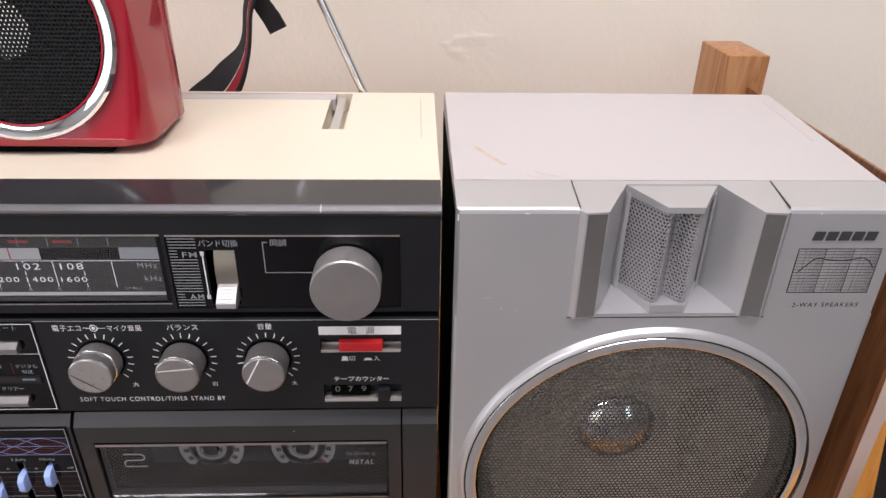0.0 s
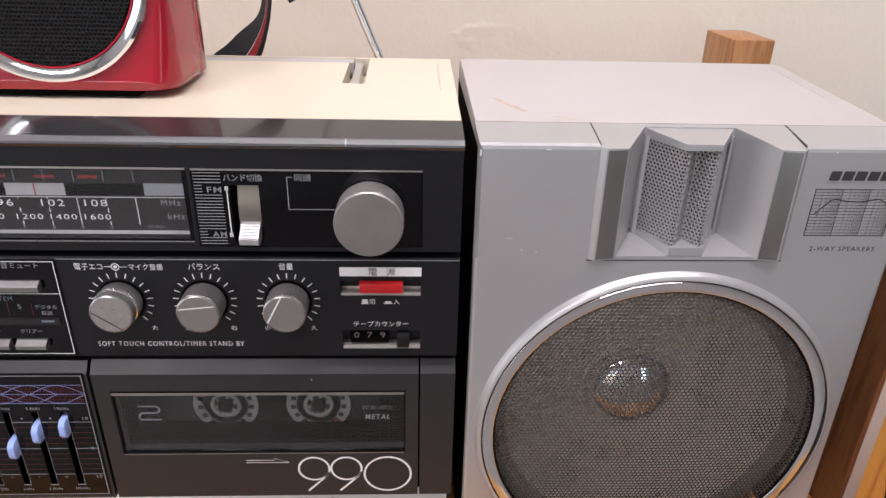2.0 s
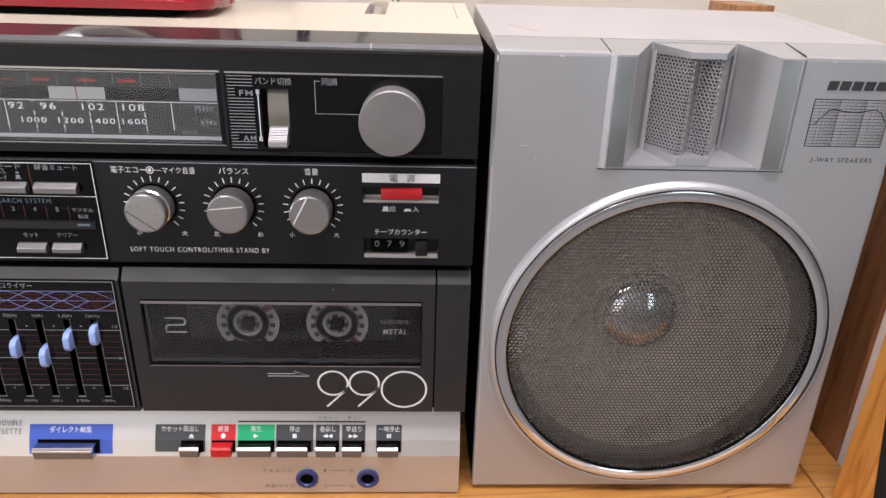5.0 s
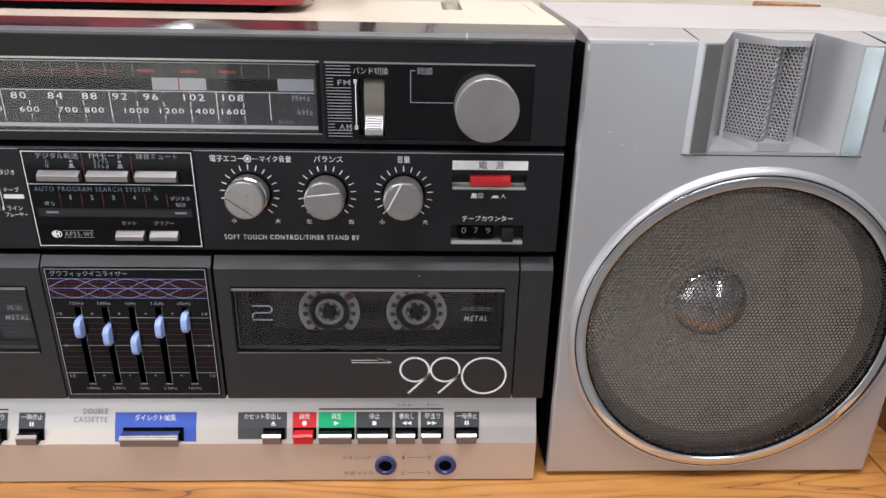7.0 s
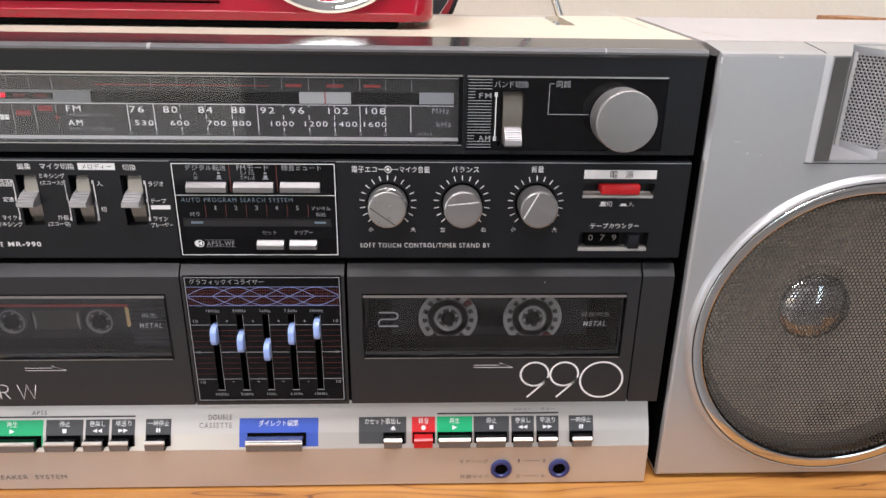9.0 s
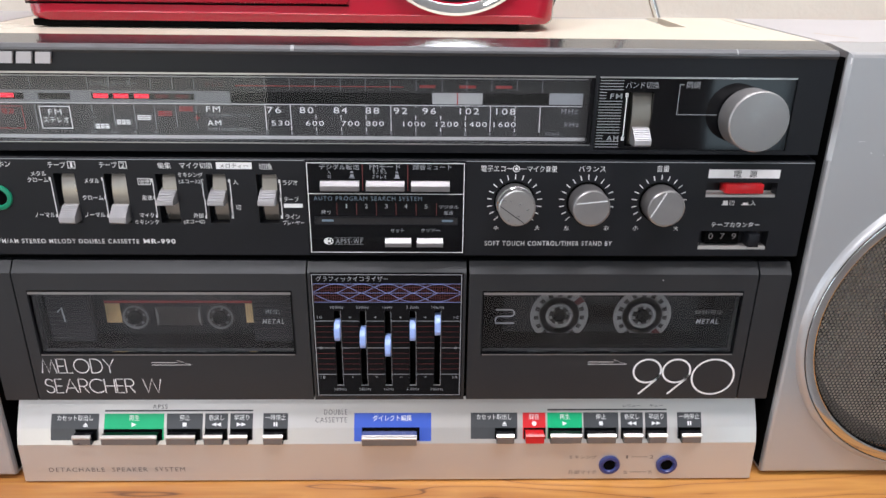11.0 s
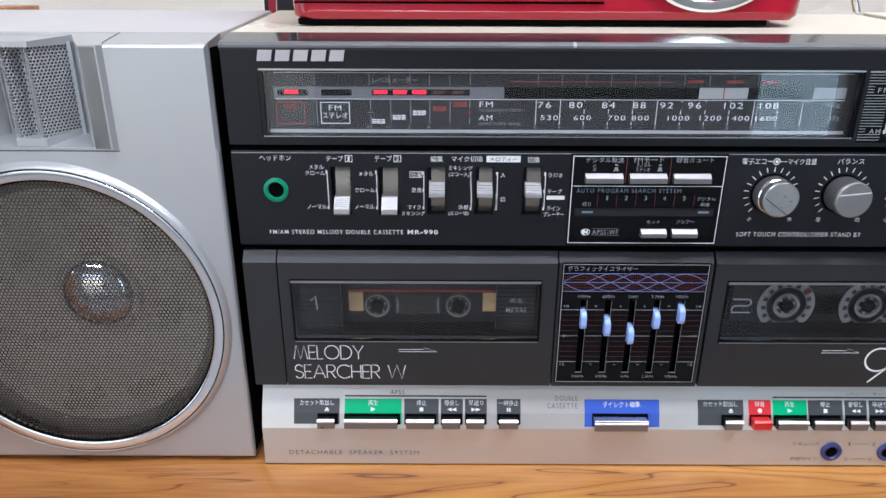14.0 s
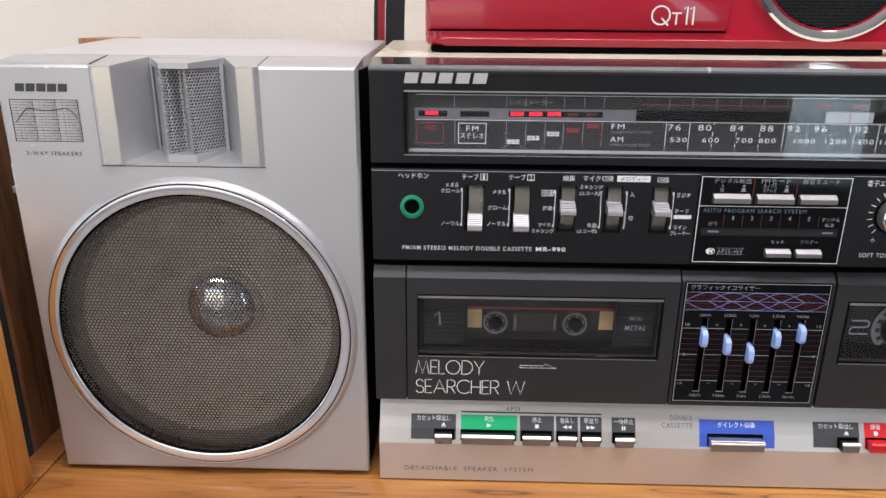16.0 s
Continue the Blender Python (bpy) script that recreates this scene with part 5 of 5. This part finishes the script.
# wide blue editing key
wrapped(-9.4, 30.2, 24.6, 37.8, 0.1, barp, BLUEPLATE, "key_plate")
wrapped(-5.4, 24.2, 25.0, 31.4, 0.16, barp, CORE, "key_slot")
slanted_text("ダイレクト編集", 10.2, 35.6, 20.0, 2.8, barp)
k = bmesh.new()
prism_x(k, [(3, 30.2), (-6.1, 30.6), (-6.4, 30.2), (-6.4, 25.0), (-1.6, 24.8)], -5.0, 22.8)
ek = part("edit_key", k, MIRROR, rec, "wide editing key with a bright edge", smooth=0)
part("key_edge", prism_x(bmesh.new(), [(-5.2, 30.75), (-5.6, 30.8), (-6.8, 29.8), (-6.75, 29.0), (-5.5, 28.9)], -5.05, 22.85), BAR, ek, smooth=0)
part("key_front", rects([(-4.8, 22.6, 25.3, 28.8)], -6.5), KEYFRONT, ek, smooth=0)

# ---- loudspeakers ----
def perforated(cells, hole, pitch, thick):
    """A sheet pierced by round holes: cells are (x, y, z, ux) centres with the sheet's across-direction."""
    verts, faces = [], []
    big = pitch / math.sqrt(3)
    for (cx, cy, cz, ux, uy) in cells:
        base = len(verts)
        for ring in range(3):
            for i in range(6):
                a = math.pi / 3 * i + math.pi / 6
                rr = big if ring == 0 else hole
                dx, dz = rr * math.cos(a), rr * math.sin(a)
                back = (0, thick * 0.45, thick * 1.2)[ring]
                verts.append(((cx + dx * ux + back * -uy) / 1000, (cy + dx * uy + back * ux) / 1000, (cz + dz) / 1000))
        for i in range(6):
            j = (i + 1) % 6
            faces.append((base + i, base + j, base + 6 + j, base + 6 + i))
            faces.append((base + 6 + i, base + 6 + j, base + 12 + j, base + 12 + i))
    return verts, faces


def sheet_part(name, verts, faces, mat, parent, label=""):
    me = bpy.data.meshes.new(name)
    me.from_pydata(verts, [], faces)
    me.materials.append(mat)
    ob = new(name, me)
    ob.parent = parent
    if label:
        ob["label"] = label
    return ob


P, RG = 1.9, 72.2
CELLS = []
rows_n = int(RG / (P * 0.866)) + 1
for r in range(-rows_n, rows_n + 1):
    zc = r * P * 0.866
    for c in range(-46, 47):
        xc = c * P + (P / 2 if r % 2 else 0)
        d2r = xc * xc + zc * zc
        if d2r < RG * RG:
            CELLS.append((xc, -1.5 - 1.3 * (1 - d2r / (RG * RG)), 86.5 + zc, 1.0, 0.0))
DISC = perforated(CELLS, 0.83, P, 0.45)
disc_mesh = None


def speaker(cx, graph_x, scuffed):
    global disc_mesh
    sp = thing("loudspeaker", cx, 0, 0, "silver loudspeaker with round dark grille and chrome ring on the table", "loudspeaker", "pair of loudspeakers")
    HW = 84.4
    top = lambda y: 222.2 + (y - 20) * 0.054
    bm = bmesh.new()
    prism_x(bm, [(44, 2.5), (44, 212), (20, 212), (20, 222.2), (122, top(122)), (125.5, top(122) - 3), (126, 3.5), (125, 2.5)], -HW, HW)
    bmesh.ops.bevel(bm, geom=[e for e in bm.edges if abs(e.verts[0].co.z - e.verts[1].co.z) < 8 and min(v.co.z for v in e.verts) > 200 and abs(e.verts[0].co.x - e.verts[1].co.x) < 1], offset=1.0, segments=2, profile=0.5, affect="EDGES")
    cab = part("cabinet", bm, PALE, sp, "pale cabinet", smooth=30)
    # front baffle: lower part with a round opening
    CZ, RO = 86.5, 76.0
    bm = bmesh.new()
    corners = [math.degrees(math.atan2(z - CZ, x)) % 360 for x in (-HW, HW) for z in (2.5, 172.5)]
    angs = sorted(set([i * 5.0 for i in range(72)] + [round(c, 4) for c in corners]))
    loops = []
    for (hw, zb, zt, y) in ((None, 0, 0, 0), (HW - 1.6, 4.1, 172.5, 0), (HW - 0.5, 3.0, 172.5, 0.5), (HW, 2.5, 172.5, 1.8), (HW, 2.5, 172.5, 19.6)):
        ring = []
        for a in angs:
            ca, sa = math.cos(radians(a)), math.sin(radians(a))
            if hw is None:
                ring.append(bm.verts.new((RO * ca, y, CZ + RO * sa)))
            else:
                t = min(HW / abs(ca) if abs(ca) > 1e-6 else 1e9, ((172.5 - CZ) if sa > 0 else (CZ - 2.5)) / abs(sa) if abs(sa) > 1e-6 else 1e9)
                x, z = t * ca, CZ + t * sa
                ring.append(bm.verts.new((max(-hw, min(hw, x)), y, max(zb, min(zt, z)))))
        loops.append(ring)
    for a, b in zip(loops, loops[1:]):
        for i in range(len(angs)):
            j = (i + 1) % len(angs)
            bm.faces.new((a[i], a[j], b[j], b[i]))
    # upper blocks beside the horn, sloping back along the top
    for s in (-1, 1):
        xa, xb = s * 39.2, s * HW
        pf = [(0, 172.5), (0, 217.2), (0.5, 218.4), (1.8, 219.2), (19.8, 222.1), (19.8, 172.5)]
        va = [bm.verts.new((xa, y, z)) for y, z in pf]
        xo = [HW - 1.6, HW - 1.6, HW - 0.9, HW - 0.3, HW, HW]
        vb = [bm.verts.new((s * xo[i], y, z)) for i, (y, z) in enumerate(pf)]
        vc = [bm.verts.new((s * HW, max(y, 1.8), min(z, 219.2) if i < 4 else z)) for i, (y, z) in enumerate(pf)]
        bm.faces.new(va)
        for i in range(len(pf)):
            j = (i + 1) % len(pf)
            bm.faces.new((va[i], va[j], vb[j], vb[i]))
        for i in range(2):
            bm.faces.new((vb[i], vb[i + 1], vc[i + 1], vc[i]))
        bm.faces.new((vb[1], vb[2], vb[3], vc[1]))
        bm.faces.new((vc[0], vc[1], vb[3], vb[4], vb[5]))
    bmesh.ops.remove_doubles(bm, verts=bm.verts, dist=0.01)
    baf = part("front_baffle", bm, SILVER, sp, "satin silver front", smooth=12)
    part("seam", abox(-HW + 0.5, HW - 0.5, 19.3, 20.3, 213, 221.2), DARKPRINT, sp, smooth=0)
    # horn with folded tweeter grille
    horn = bmesh.new()
    for s in (-1, 1):
        poly = [(s * 39.3, 0.3), (s * 37.2, -1.9), (s * 36.6, -1.9), (s * 28.8, -1.0), (s * 18.0, 17.4), (s * 18.0, 19.8), (s * 39.3, 19.8)]
        zt = lambda y: 218.3 + max(0, y) * 0.19
        a = [horn.verts.new((x, y, 172.6)) for x, y in poly]
        b = [horn.verts.new((x, y, zt(y))) for x, y in poly]
        horn.faces.new(a)
        horn.faces.new(b)
        for i in range(len(poly)):
            j = (i + 1) % len(poly)
            horn.faces.new((a[i], a[j], b[j], b[i]))
    prism_x(horn, [(0.2, 172.6), (0.2, 173.6), (17.4, 177.0), (19.8, 177.0), (19.8, 172.6)], -30, 30)
    prism_x(horn, [(17.2, 176), (17.2, 221.6), (19.8, 222.0), (19.8, 176)], -18, 18)
    hb = part("horn", horn, SILVER, sp, "silver horn recess", smooth=0)
    part("horn_outline", rects([(-39.6, 39.6, 171.7, 172.2)], -0.08), DARKPRINT, hb, smooth=0)
    for s in (-1, 1):
        mz = bmesh.new()
        q = [(s * 36.5, -2.02), (s * 29.2, -1.18)]
        mz.faces.new([mz.verts.new((q[0][0], q[0][1], 173.2)), mz.verts.new((q[1][0], q[1][1], 173.2)), mz.verts.new((q[1][0], q[1][1], 217.6)), mz.verts.new((q[0][0], q[0][1], 217.6))])
        part("mirror_strip", mz, MIRROR, hb, "polished metal strip", smooth=0)
    plan = [(-17.4, 17.2), (-6.9, 0.2), (6.9, 0.2), (17.4, 17.2)]
    caps = bmesh.new()
    for z0, z1 in ((217.2, 220.6), (175.0, 178.5)):
        prism_z(caps, plan, z0, z1)
    for v in caps.verts:
        if v.co.z > 219:
            v.co.z += v.co.y * 0.09 - 1.0
        if v.co.z < 179:
            v.co.z += (v.co.y - 10) * 0.12
    for s in (-1, 1):
        prism_z(caps, [(s * 17.6, 17.2), (s * 17.6, 15.6), (s * 16.2, 14.8), (s * 15.6, 17.2)], 176, 218.5)
    part("tweeter_frame", caps, SILVER, sp, smooth=0)
    cells = []
    folds = [(-16.2, 16.4), (-6.9, 1.9), (-5.6, 1.3), (-4.4, 1.9), (-0.9, 6.4), (0.0, 6.8), (0.9, 6.4), (4.4, 1.9), (5.6, 1.3), (6.9, 1.9), (16.2, 16.4)]
    tp = 1.65
    for (xa, ya), (xb, yb) in zip(folds, folds[1:]):
        ln = math.hypot(xb - xa, yb - ya)
        ux, uy = (xb - xa) / ln, (yb - ya) / ln
        nx_ = max(1, int(ln / tp))
        for r in range(int(41 / (tp * 0.866))):
            z = 178.2 + r * tp * 0.866
            for c in range(nx_ + 1):
                d = (c + (0.5 if r % 2 else 0)) * ln / nx_
                if d <= ln:
                    cells.append((xa + ux * d, ya + uy * d, z, ux, uy))
    tv, tf = perforated(cells, 0.55, tp, 0.35)
    sheet_part("tweeter_grille", tv, tf, HORNMESH, sp, "fine perforated silver mesh")
    tb = bmesh.new()
    prism_z(tb, [(-15.4, 17.1), (-5.6, 3.0), (0, 8.8), (5.6, 3.0), (15.4, 17.1)], 176.5, 218)
    part("tweeter_body", tb, DOOR, sp, smooth=0)
    # black sheets on both sides paint in the shade of the gap
    for s in (-1, 1):
        part("gap_shade_skin", abox(s * (HW + 0.08) - 0.08, s * (HW + 0.08) + 0.08, 3.2, 125, 4, 217), CORE, sp, "black sheet standing in for the shade of the gap", smooth=0)
    # woofer
    part("collar", lathe(bmesh.new(), 0, CZ, [(80.8, 0.3), (80.3, -0.6), (79.6, -1.7), (78.8, -2.5), (77.9, -2.9), (77.6, -2.8)], 128), SILVER, sp, "satin silver collar")
    part("collar_groove", lathe(bmesh.new(), 0, CZ, [(77.7, -2.7), (77.3, -1.9), (77.0, -2.3)], 128), DARKPRINT, sp)
    part("chrome_ring", lathe(bmesh.new(), 0, CZ, [(77.2, -1.6), (77.1, -2.6), (76.9, -2.85), (76.5, -2.9), (75.0, -2.82), (73.5, -2.66), (72.6, -2.52), (72.3, -2.3), (72.2, 0.8)], 144), CHROME, sp, "polished chrome ring")
    part("grille_rim", lathe(bmesh.new(), 0, CZ, [(72.5, -2.2), (72.0, -1.9), (71.5, -1.5), (71.2, -0.6)], 96), CORE, sp, "black gap round the grille")
    gr = sheet_part("grille", *DISC, GRILLE, sp, "perforated dark metal grille")
    if disc_mesh is None:
        disc_mesh = gr.data
    else:
        old = gr.data
        gr.data = disc_mesh
        bpy.data.meshes.remove(old)
    cone = part("cone", lathe(bmesh.new(), 0, CZ, [(66, 9), (54, 15.5), (42, 22), (30, 28.5), (20, 34)], 72), CONE, sp, "grey-brown paper cone")
    part("surround", lathe(bmesh.new(), 0, CZ, [(73.9, 7.5), (71, 7.5), (70, 6.0), (68, 5.6), (66.4, 7), (65.5, 9.4)], 72), SURROUND, sp)
    part("dust_cap", lathe(bmesh.new(), 0, CZ, [(23.6, 32.2), (22.6, 28.6), (19.4, 25.2), (14, 22.6), (7, 21.2), (0.01, 20.8)], 48), DOME, sp, "shiny metal dust cap")
    part("cap_ring", lathe(bmesh.new(), 0, CZ, [(26.6, 30.4), (25.6, 29.2), (24.4, 29.8), (23.5, 31.8)], 48), CONE, sp)
    if not scuffed:
        lint = bmesh.new()
        for a, b, c in ((28, 52, 0.5), (-8, 44, 0.4), (-12, 30, 0.45), (12, 34, 0.4), (40, 60, 0.35), (-38, 96, 0.5), (-30, 118, 0.4), (22, 128, 0.4)):
            box(lint, a, a + c * 1.6, -2.9, -2.6, b, b + c)
        lp = part("lint", lint, WHITE, gr, smooth=0)
        lp["kind"] = "stuff"
    # printed response chart and mark
    gxc = graph_x
    lines = frame_box(gxc - 16.2, gxc + 16.2, 183.1, 202.8, 0.3)
    lines += [(gxc - 16.2, gxc + 16.2, 183.04 + i * 1.31, 183.2 + i * 1.31) for i in range(1, 15)]
    for dec in range(3):
        for kk in range(1, 10):
            xx = gxc - 16.2 + 10.8 * (dec + math.log10(kk))
            lines.append((xx - 0.06, xx + 0.06 + (0.14 if kk == 1 else 0), 183.1, 202.8))
    ch = part("response_chart", rects(lines, -0.1), DARKPRINT, baf, smooth=0)
    resp = [(-14.6, 192.0), (-12, 195.0), (-9, 198.3), (-7, 198.6), (-3, 197.9), (2, 197.6), (7, 198.3), (10, 198.8), (12.5, 197.6), (15.2, 194.0)]
    part("response_line", stroke(bmesh.new(), [(gxc + a, b) for a, b in resp], 0.4, -0.16), DARKPRINT, ch, smooth=0)
    lettering("2-WAY SPEAKERS", gxc + 1.0, 177.5, 26.6, 2.0, baf, DARKPRINT, -0.1)
    nameplate(gxc - 12.3, gxc + 12.8, 206.4, 210.0, -0.05, baf, DARKPRINT, 0.3)
    for a in (-60, 60):
        for y in (35, 100):
            part("foot", abox(a - 8, a + 8, y - 8, y + 8, 0, 4), CORE, sp, smooth=0)
    for s in (-1, 1):
        part("top_seam", prism_x(bmesh.new(), [(-0.05, 217.0), (1.8, 219.35), (19.8, 222.25), (19.8, 221.5), (1.8, 218.6), (0.6, 217)], s * 39.05 - 0.25, s * 39.05 + 0.25), DARKPRINT, sp, smooth=0)
    if scuffed:
        sc = bmesh.new()
        for x0, y0, x1, y1, w in ((-74, 52, -63, 33, 2.2), (-52, 27, -43, 22.5, 0.8), (-56, 24, -50, 21.5, 0.5), (-79, 20.6, -70, 20.3, 0.6)):
            dx, dy = x1 - x0, y1 - y0
            kk = math.hypot(dx, dy)
            nx2, ny2 = -dy / kk * w / 2, dx / kk * w / 2
            sc.faces.new([sc.verts.new((x, y, top(y) + 0.08)) for x, y in ((x0 + nx2, y0 + ny2), (x1 + nx2, y1 + ny2), (x1 - nx2, y1 - ny2), (x0 - nx2, y0 - ny2))])
        part("scuff", sc, SCUFF, cab, smooth=0)
        ed = bmesh.new()
        for i in range(14):
            y = 60 + i * 3.8
            box(ed, 76.0, 76.5, y, y + 1.6, top(y) - 0.2, top(y + 1.6) + 0.04)
        part("vent_slots", ed, SCUFF, cab, smooth=0)
    part("paint_chip", rects([(-HW + 25, -HW + 27, 217.0, 217.5), (-HW + 0.6, -HW + 1.2, 214.5, 217), (50, 51, 217.1, 217.5), (-66, -65.4, 176.0, 176.5), (-72.5, -69.5, 181.2, 181.35), (-60, -59.5, 175.2, 175.6)], -0.06), WHITE, baf, smooth=0)
    return sp


speaker(291.0, 62.1, True)
speaker(-270.9, -62.6, False)

# ---- the red radio on top ----
rad = thing("portable_radio", -29, 40, 224.0, "glossy red portable radio with round speaker, standing on the recorder", "radio")
bm = bmesh.new()
base = [(-129, 0), (116.5, 0), (116.5, 34), (-129, 34)]
rings = []
for z, inset in ((3.2, 1.6), (4.6, 0.3), (7.0, 0), (60, 0.2), (128, 0.8), (134, 2.5), (136, 6)):
    rings.append([bm.verts.new((x + (inset if x < 0 else -inset), y + (inset * 0.7 if y < 1 else -inset * 0.5), z)) for x, y in base])
for a, b in zip(rings, rings[1:]):
    for i in range(4):
        bm.faces.new((a[i], a[(i + 1) % 4], b[(i + 1) % 4], b[i]))
bm.faces.new(rings[0])
bm.faces.new(rings[-1])
vert_edges = [e for e in bm.edges if abs(e.verts[0].co.z - e.verts[1].co.z) > 0.5]
vert_edges = [e for e in vert_edges if e.verts[0].co.y < 10]
bmesh.ops.bevel(bm, geom=vert_edges, offset=10, segments=6, profile=0.5, affect="EDGES")
part("radio_case", bm, REDGLOSS, rad, "glossy red case", smooth=40)
part("radio_back", abox(-128.6, 116.2, 34.3, 45, 3.4, 134.5, 1.2, 2), REDGLOSS, rad, "red rear shell")
part("radio_base", abox(-126, 100, 1.6, 40, 0.6, 3.6, 0.8, 2), CORE, rad, "black base", smooth=30)
for a, b in ((-110, 22), (80, 22), (-110, 36), (80, 36)):
    part("foot", abox(a - 6, a + 6, b - 5, b + 5, -0.2, 1.4), CORE, rad, smooth=0)
RX, RZ = 69.5, 48.6
part("speaker_ring", lathe(bmesh.new(), RX, RZ, [(42.0, 1.0), (41.8, -1.6), (40.6, -2.4), (38.0, -1.6), (36.4, -0.4), (36.2, 1.5)], 96), CHROME, rad, "chrome speaker ring")
part("ring_lining", lathe(bmesh.new(), RX, RZ, [(36.6, -0.9), (35.9, -0.7), (35.6, 1.0)], 96), REDGLOSS, rad)
rc = []
for r in range(-22, 23):
    for c in range(-24, 25):
        x, z = c * 1.6 + (0.8 if r % 2 else 0), r * 1.6 * 0.98
        if x * x + z * z < 35.4 * 35.4:
            rc.append((RX + x, -0.75, RZ + z, 1.0, 0.0))
rv, rf = perforated(rc, 0.45, 1.72, 0.5)
sheet_part("speaker_grille", rv, rf, CLOTH, rad, "fine black grille")
part("grille_backing", lathe(bmesh.new(), RX, RZ, [(36, -0.1), (0.01, -0.1)], 48), CORE, rad)
part("radio_dust_cap", lathe(bmesh.new(), RX, RZ, [(11, -0.12), (8, -0.2), (0.01, -0.24)], 32), DOME, rad)
# lower front panel with a step, and the dial strip above it
pp = bmesh.new()
prism_y(pp, [(-126.5, 11.4), (19.0, 11.4), (21.3, 13.6), (21.3, 27.2), (-126.5, 27.2)], -1.4, 1.5)
bmesh.ops.bevel(pp, geom=[e for e in pp.edges if e.verts[0].co.y < -1 and e.verts[1].co.y < -1], offset=0.8, segments=2, profile=0.5, affect="EDGES")
fp = part("front_panel", pp, REDGLOSS, rad, "raised red front panel")
part("panel_groove", rects([(-126.8, 20.4, 10.3, 11.2)], -0.15), CORE, rad, smooth=0)
tp_ = part("tape_slot_window", abox(-120, 18, -0.8, 2, 27.6, 40, 0.6, 1), GLOSS, rad, "dark dial window", smooth=0)
part("dial_line", rects([(-70, 10, 28.4, 28.9), (-110, 10, 34, 34.3)], -0.9), DIM, tp_, smooth=0)
bm, end = thin_words("Qt11", -17.2, 14.2, 8.6, 0.10, 0.75)
k = 21.6 / (end - -17.2)
for v in bm.verts:
    v.co.x = -17.2 + (v.co.x + 17.2) * k
    v.co.y = -1.55
part("lettering", bm, WHITE, fp, smooth=0)

# ---- carrying strap hanging behind ----
def ribbon(path, w, mats, name, parent, offsets):
    """A woven band along points (x, y, z, tilt in degrees), made of stripes side by side."""
    pts = [Vector(p[:3]) for p in path]
    out = []
    for (o0, o1), mat in zip(offsets, mats):
        bm = bmesh.new()
        rows = []
        for i, p in enumerate(pts):
            t = (pts[min(i + 1, len(pts) - 1)] - pts[max(i - 1, 0)]).normalized()
            a = radians(path[i][3])
            side = Vector((math.cos(a), math.sin(a), 0))
            side = (side - t * side.dot(t)).normalized()
            nrm = t.cross(side)
            rows.append([bm.verts.new(p + side * o + nrm * h) for o, h in ((o0, 0.7), (o1, 0.7), (o1, -0.7), (o0, -0.7))])
        for a, b in zip(rows, rows[1:]):
            for i in range(4):
                bm.faces.new((a[i], a[(i + 1) % 4], b[(i + 1) % 4], b[i]))
        bm.faces.new(rows[0])
        bm.faces.new(rows[-1])
        out.append(part(name, bm, mat, parent, smooth=60))
    return out


strap = thing("carrying_strap", -60, 150, 120, "black webbing strap with a red stripe, hanging behind the recorder", "strap")


def smooth_path(keys, n=8):
    out = []
    for i in range(len(keys) - 1):
        p0, p1, p2, p3 = (keys[max(i - 1, 0)], keys[i], keys[i + 1], keys[min(i + 2, len(keys) - 1)])
        for s in range(n):
            u = s / n
            out.append(tuple(0.5 * (2 * b + (c - a) * u + (2 * a - 5 * b + 4 * c - d) * u * u + (3 * b - a - 3 * c + d) * u ** 3) for a, b, c, d in zip(p0, p1, p2, p3)))
    return out + [keys[-1]]


keys = [(-127, 0, -90, 15), (-127, 0, 60, 15), (-127, 0, 108, 15), (-124, 0, 150, 20), (-110, 2, 210, 45), (-50, 5, 248, 80), (60, 5, 248, 100),
        (150, 2, 200, 110), (167, 0, 160, 116), (165, 0, 140, 112), (161, 0, 121, 118), (149, 0, 104, 160), (124, 0, 76, 178), (112, 0, 0, 180)]
ribbon(smooth_path(keys), 20, (STRAP, STRAPRED, STRAP), "webbing", strap, ((-2.5, 10), (-7.6, -2.9), (-10, -7.6)))
ribbon(smooth_path(keys), 20, (WHITE,), "white_stitch", strap, ((-2.9, -2.5),))
ribbon([(168, -2, 152, -30), (172, -3, 148, -20), (178, -4, 139, -10), (181, -4, 133, -10)], 12, (STRAP,), "strap_end", strap, ((-5, 5),))
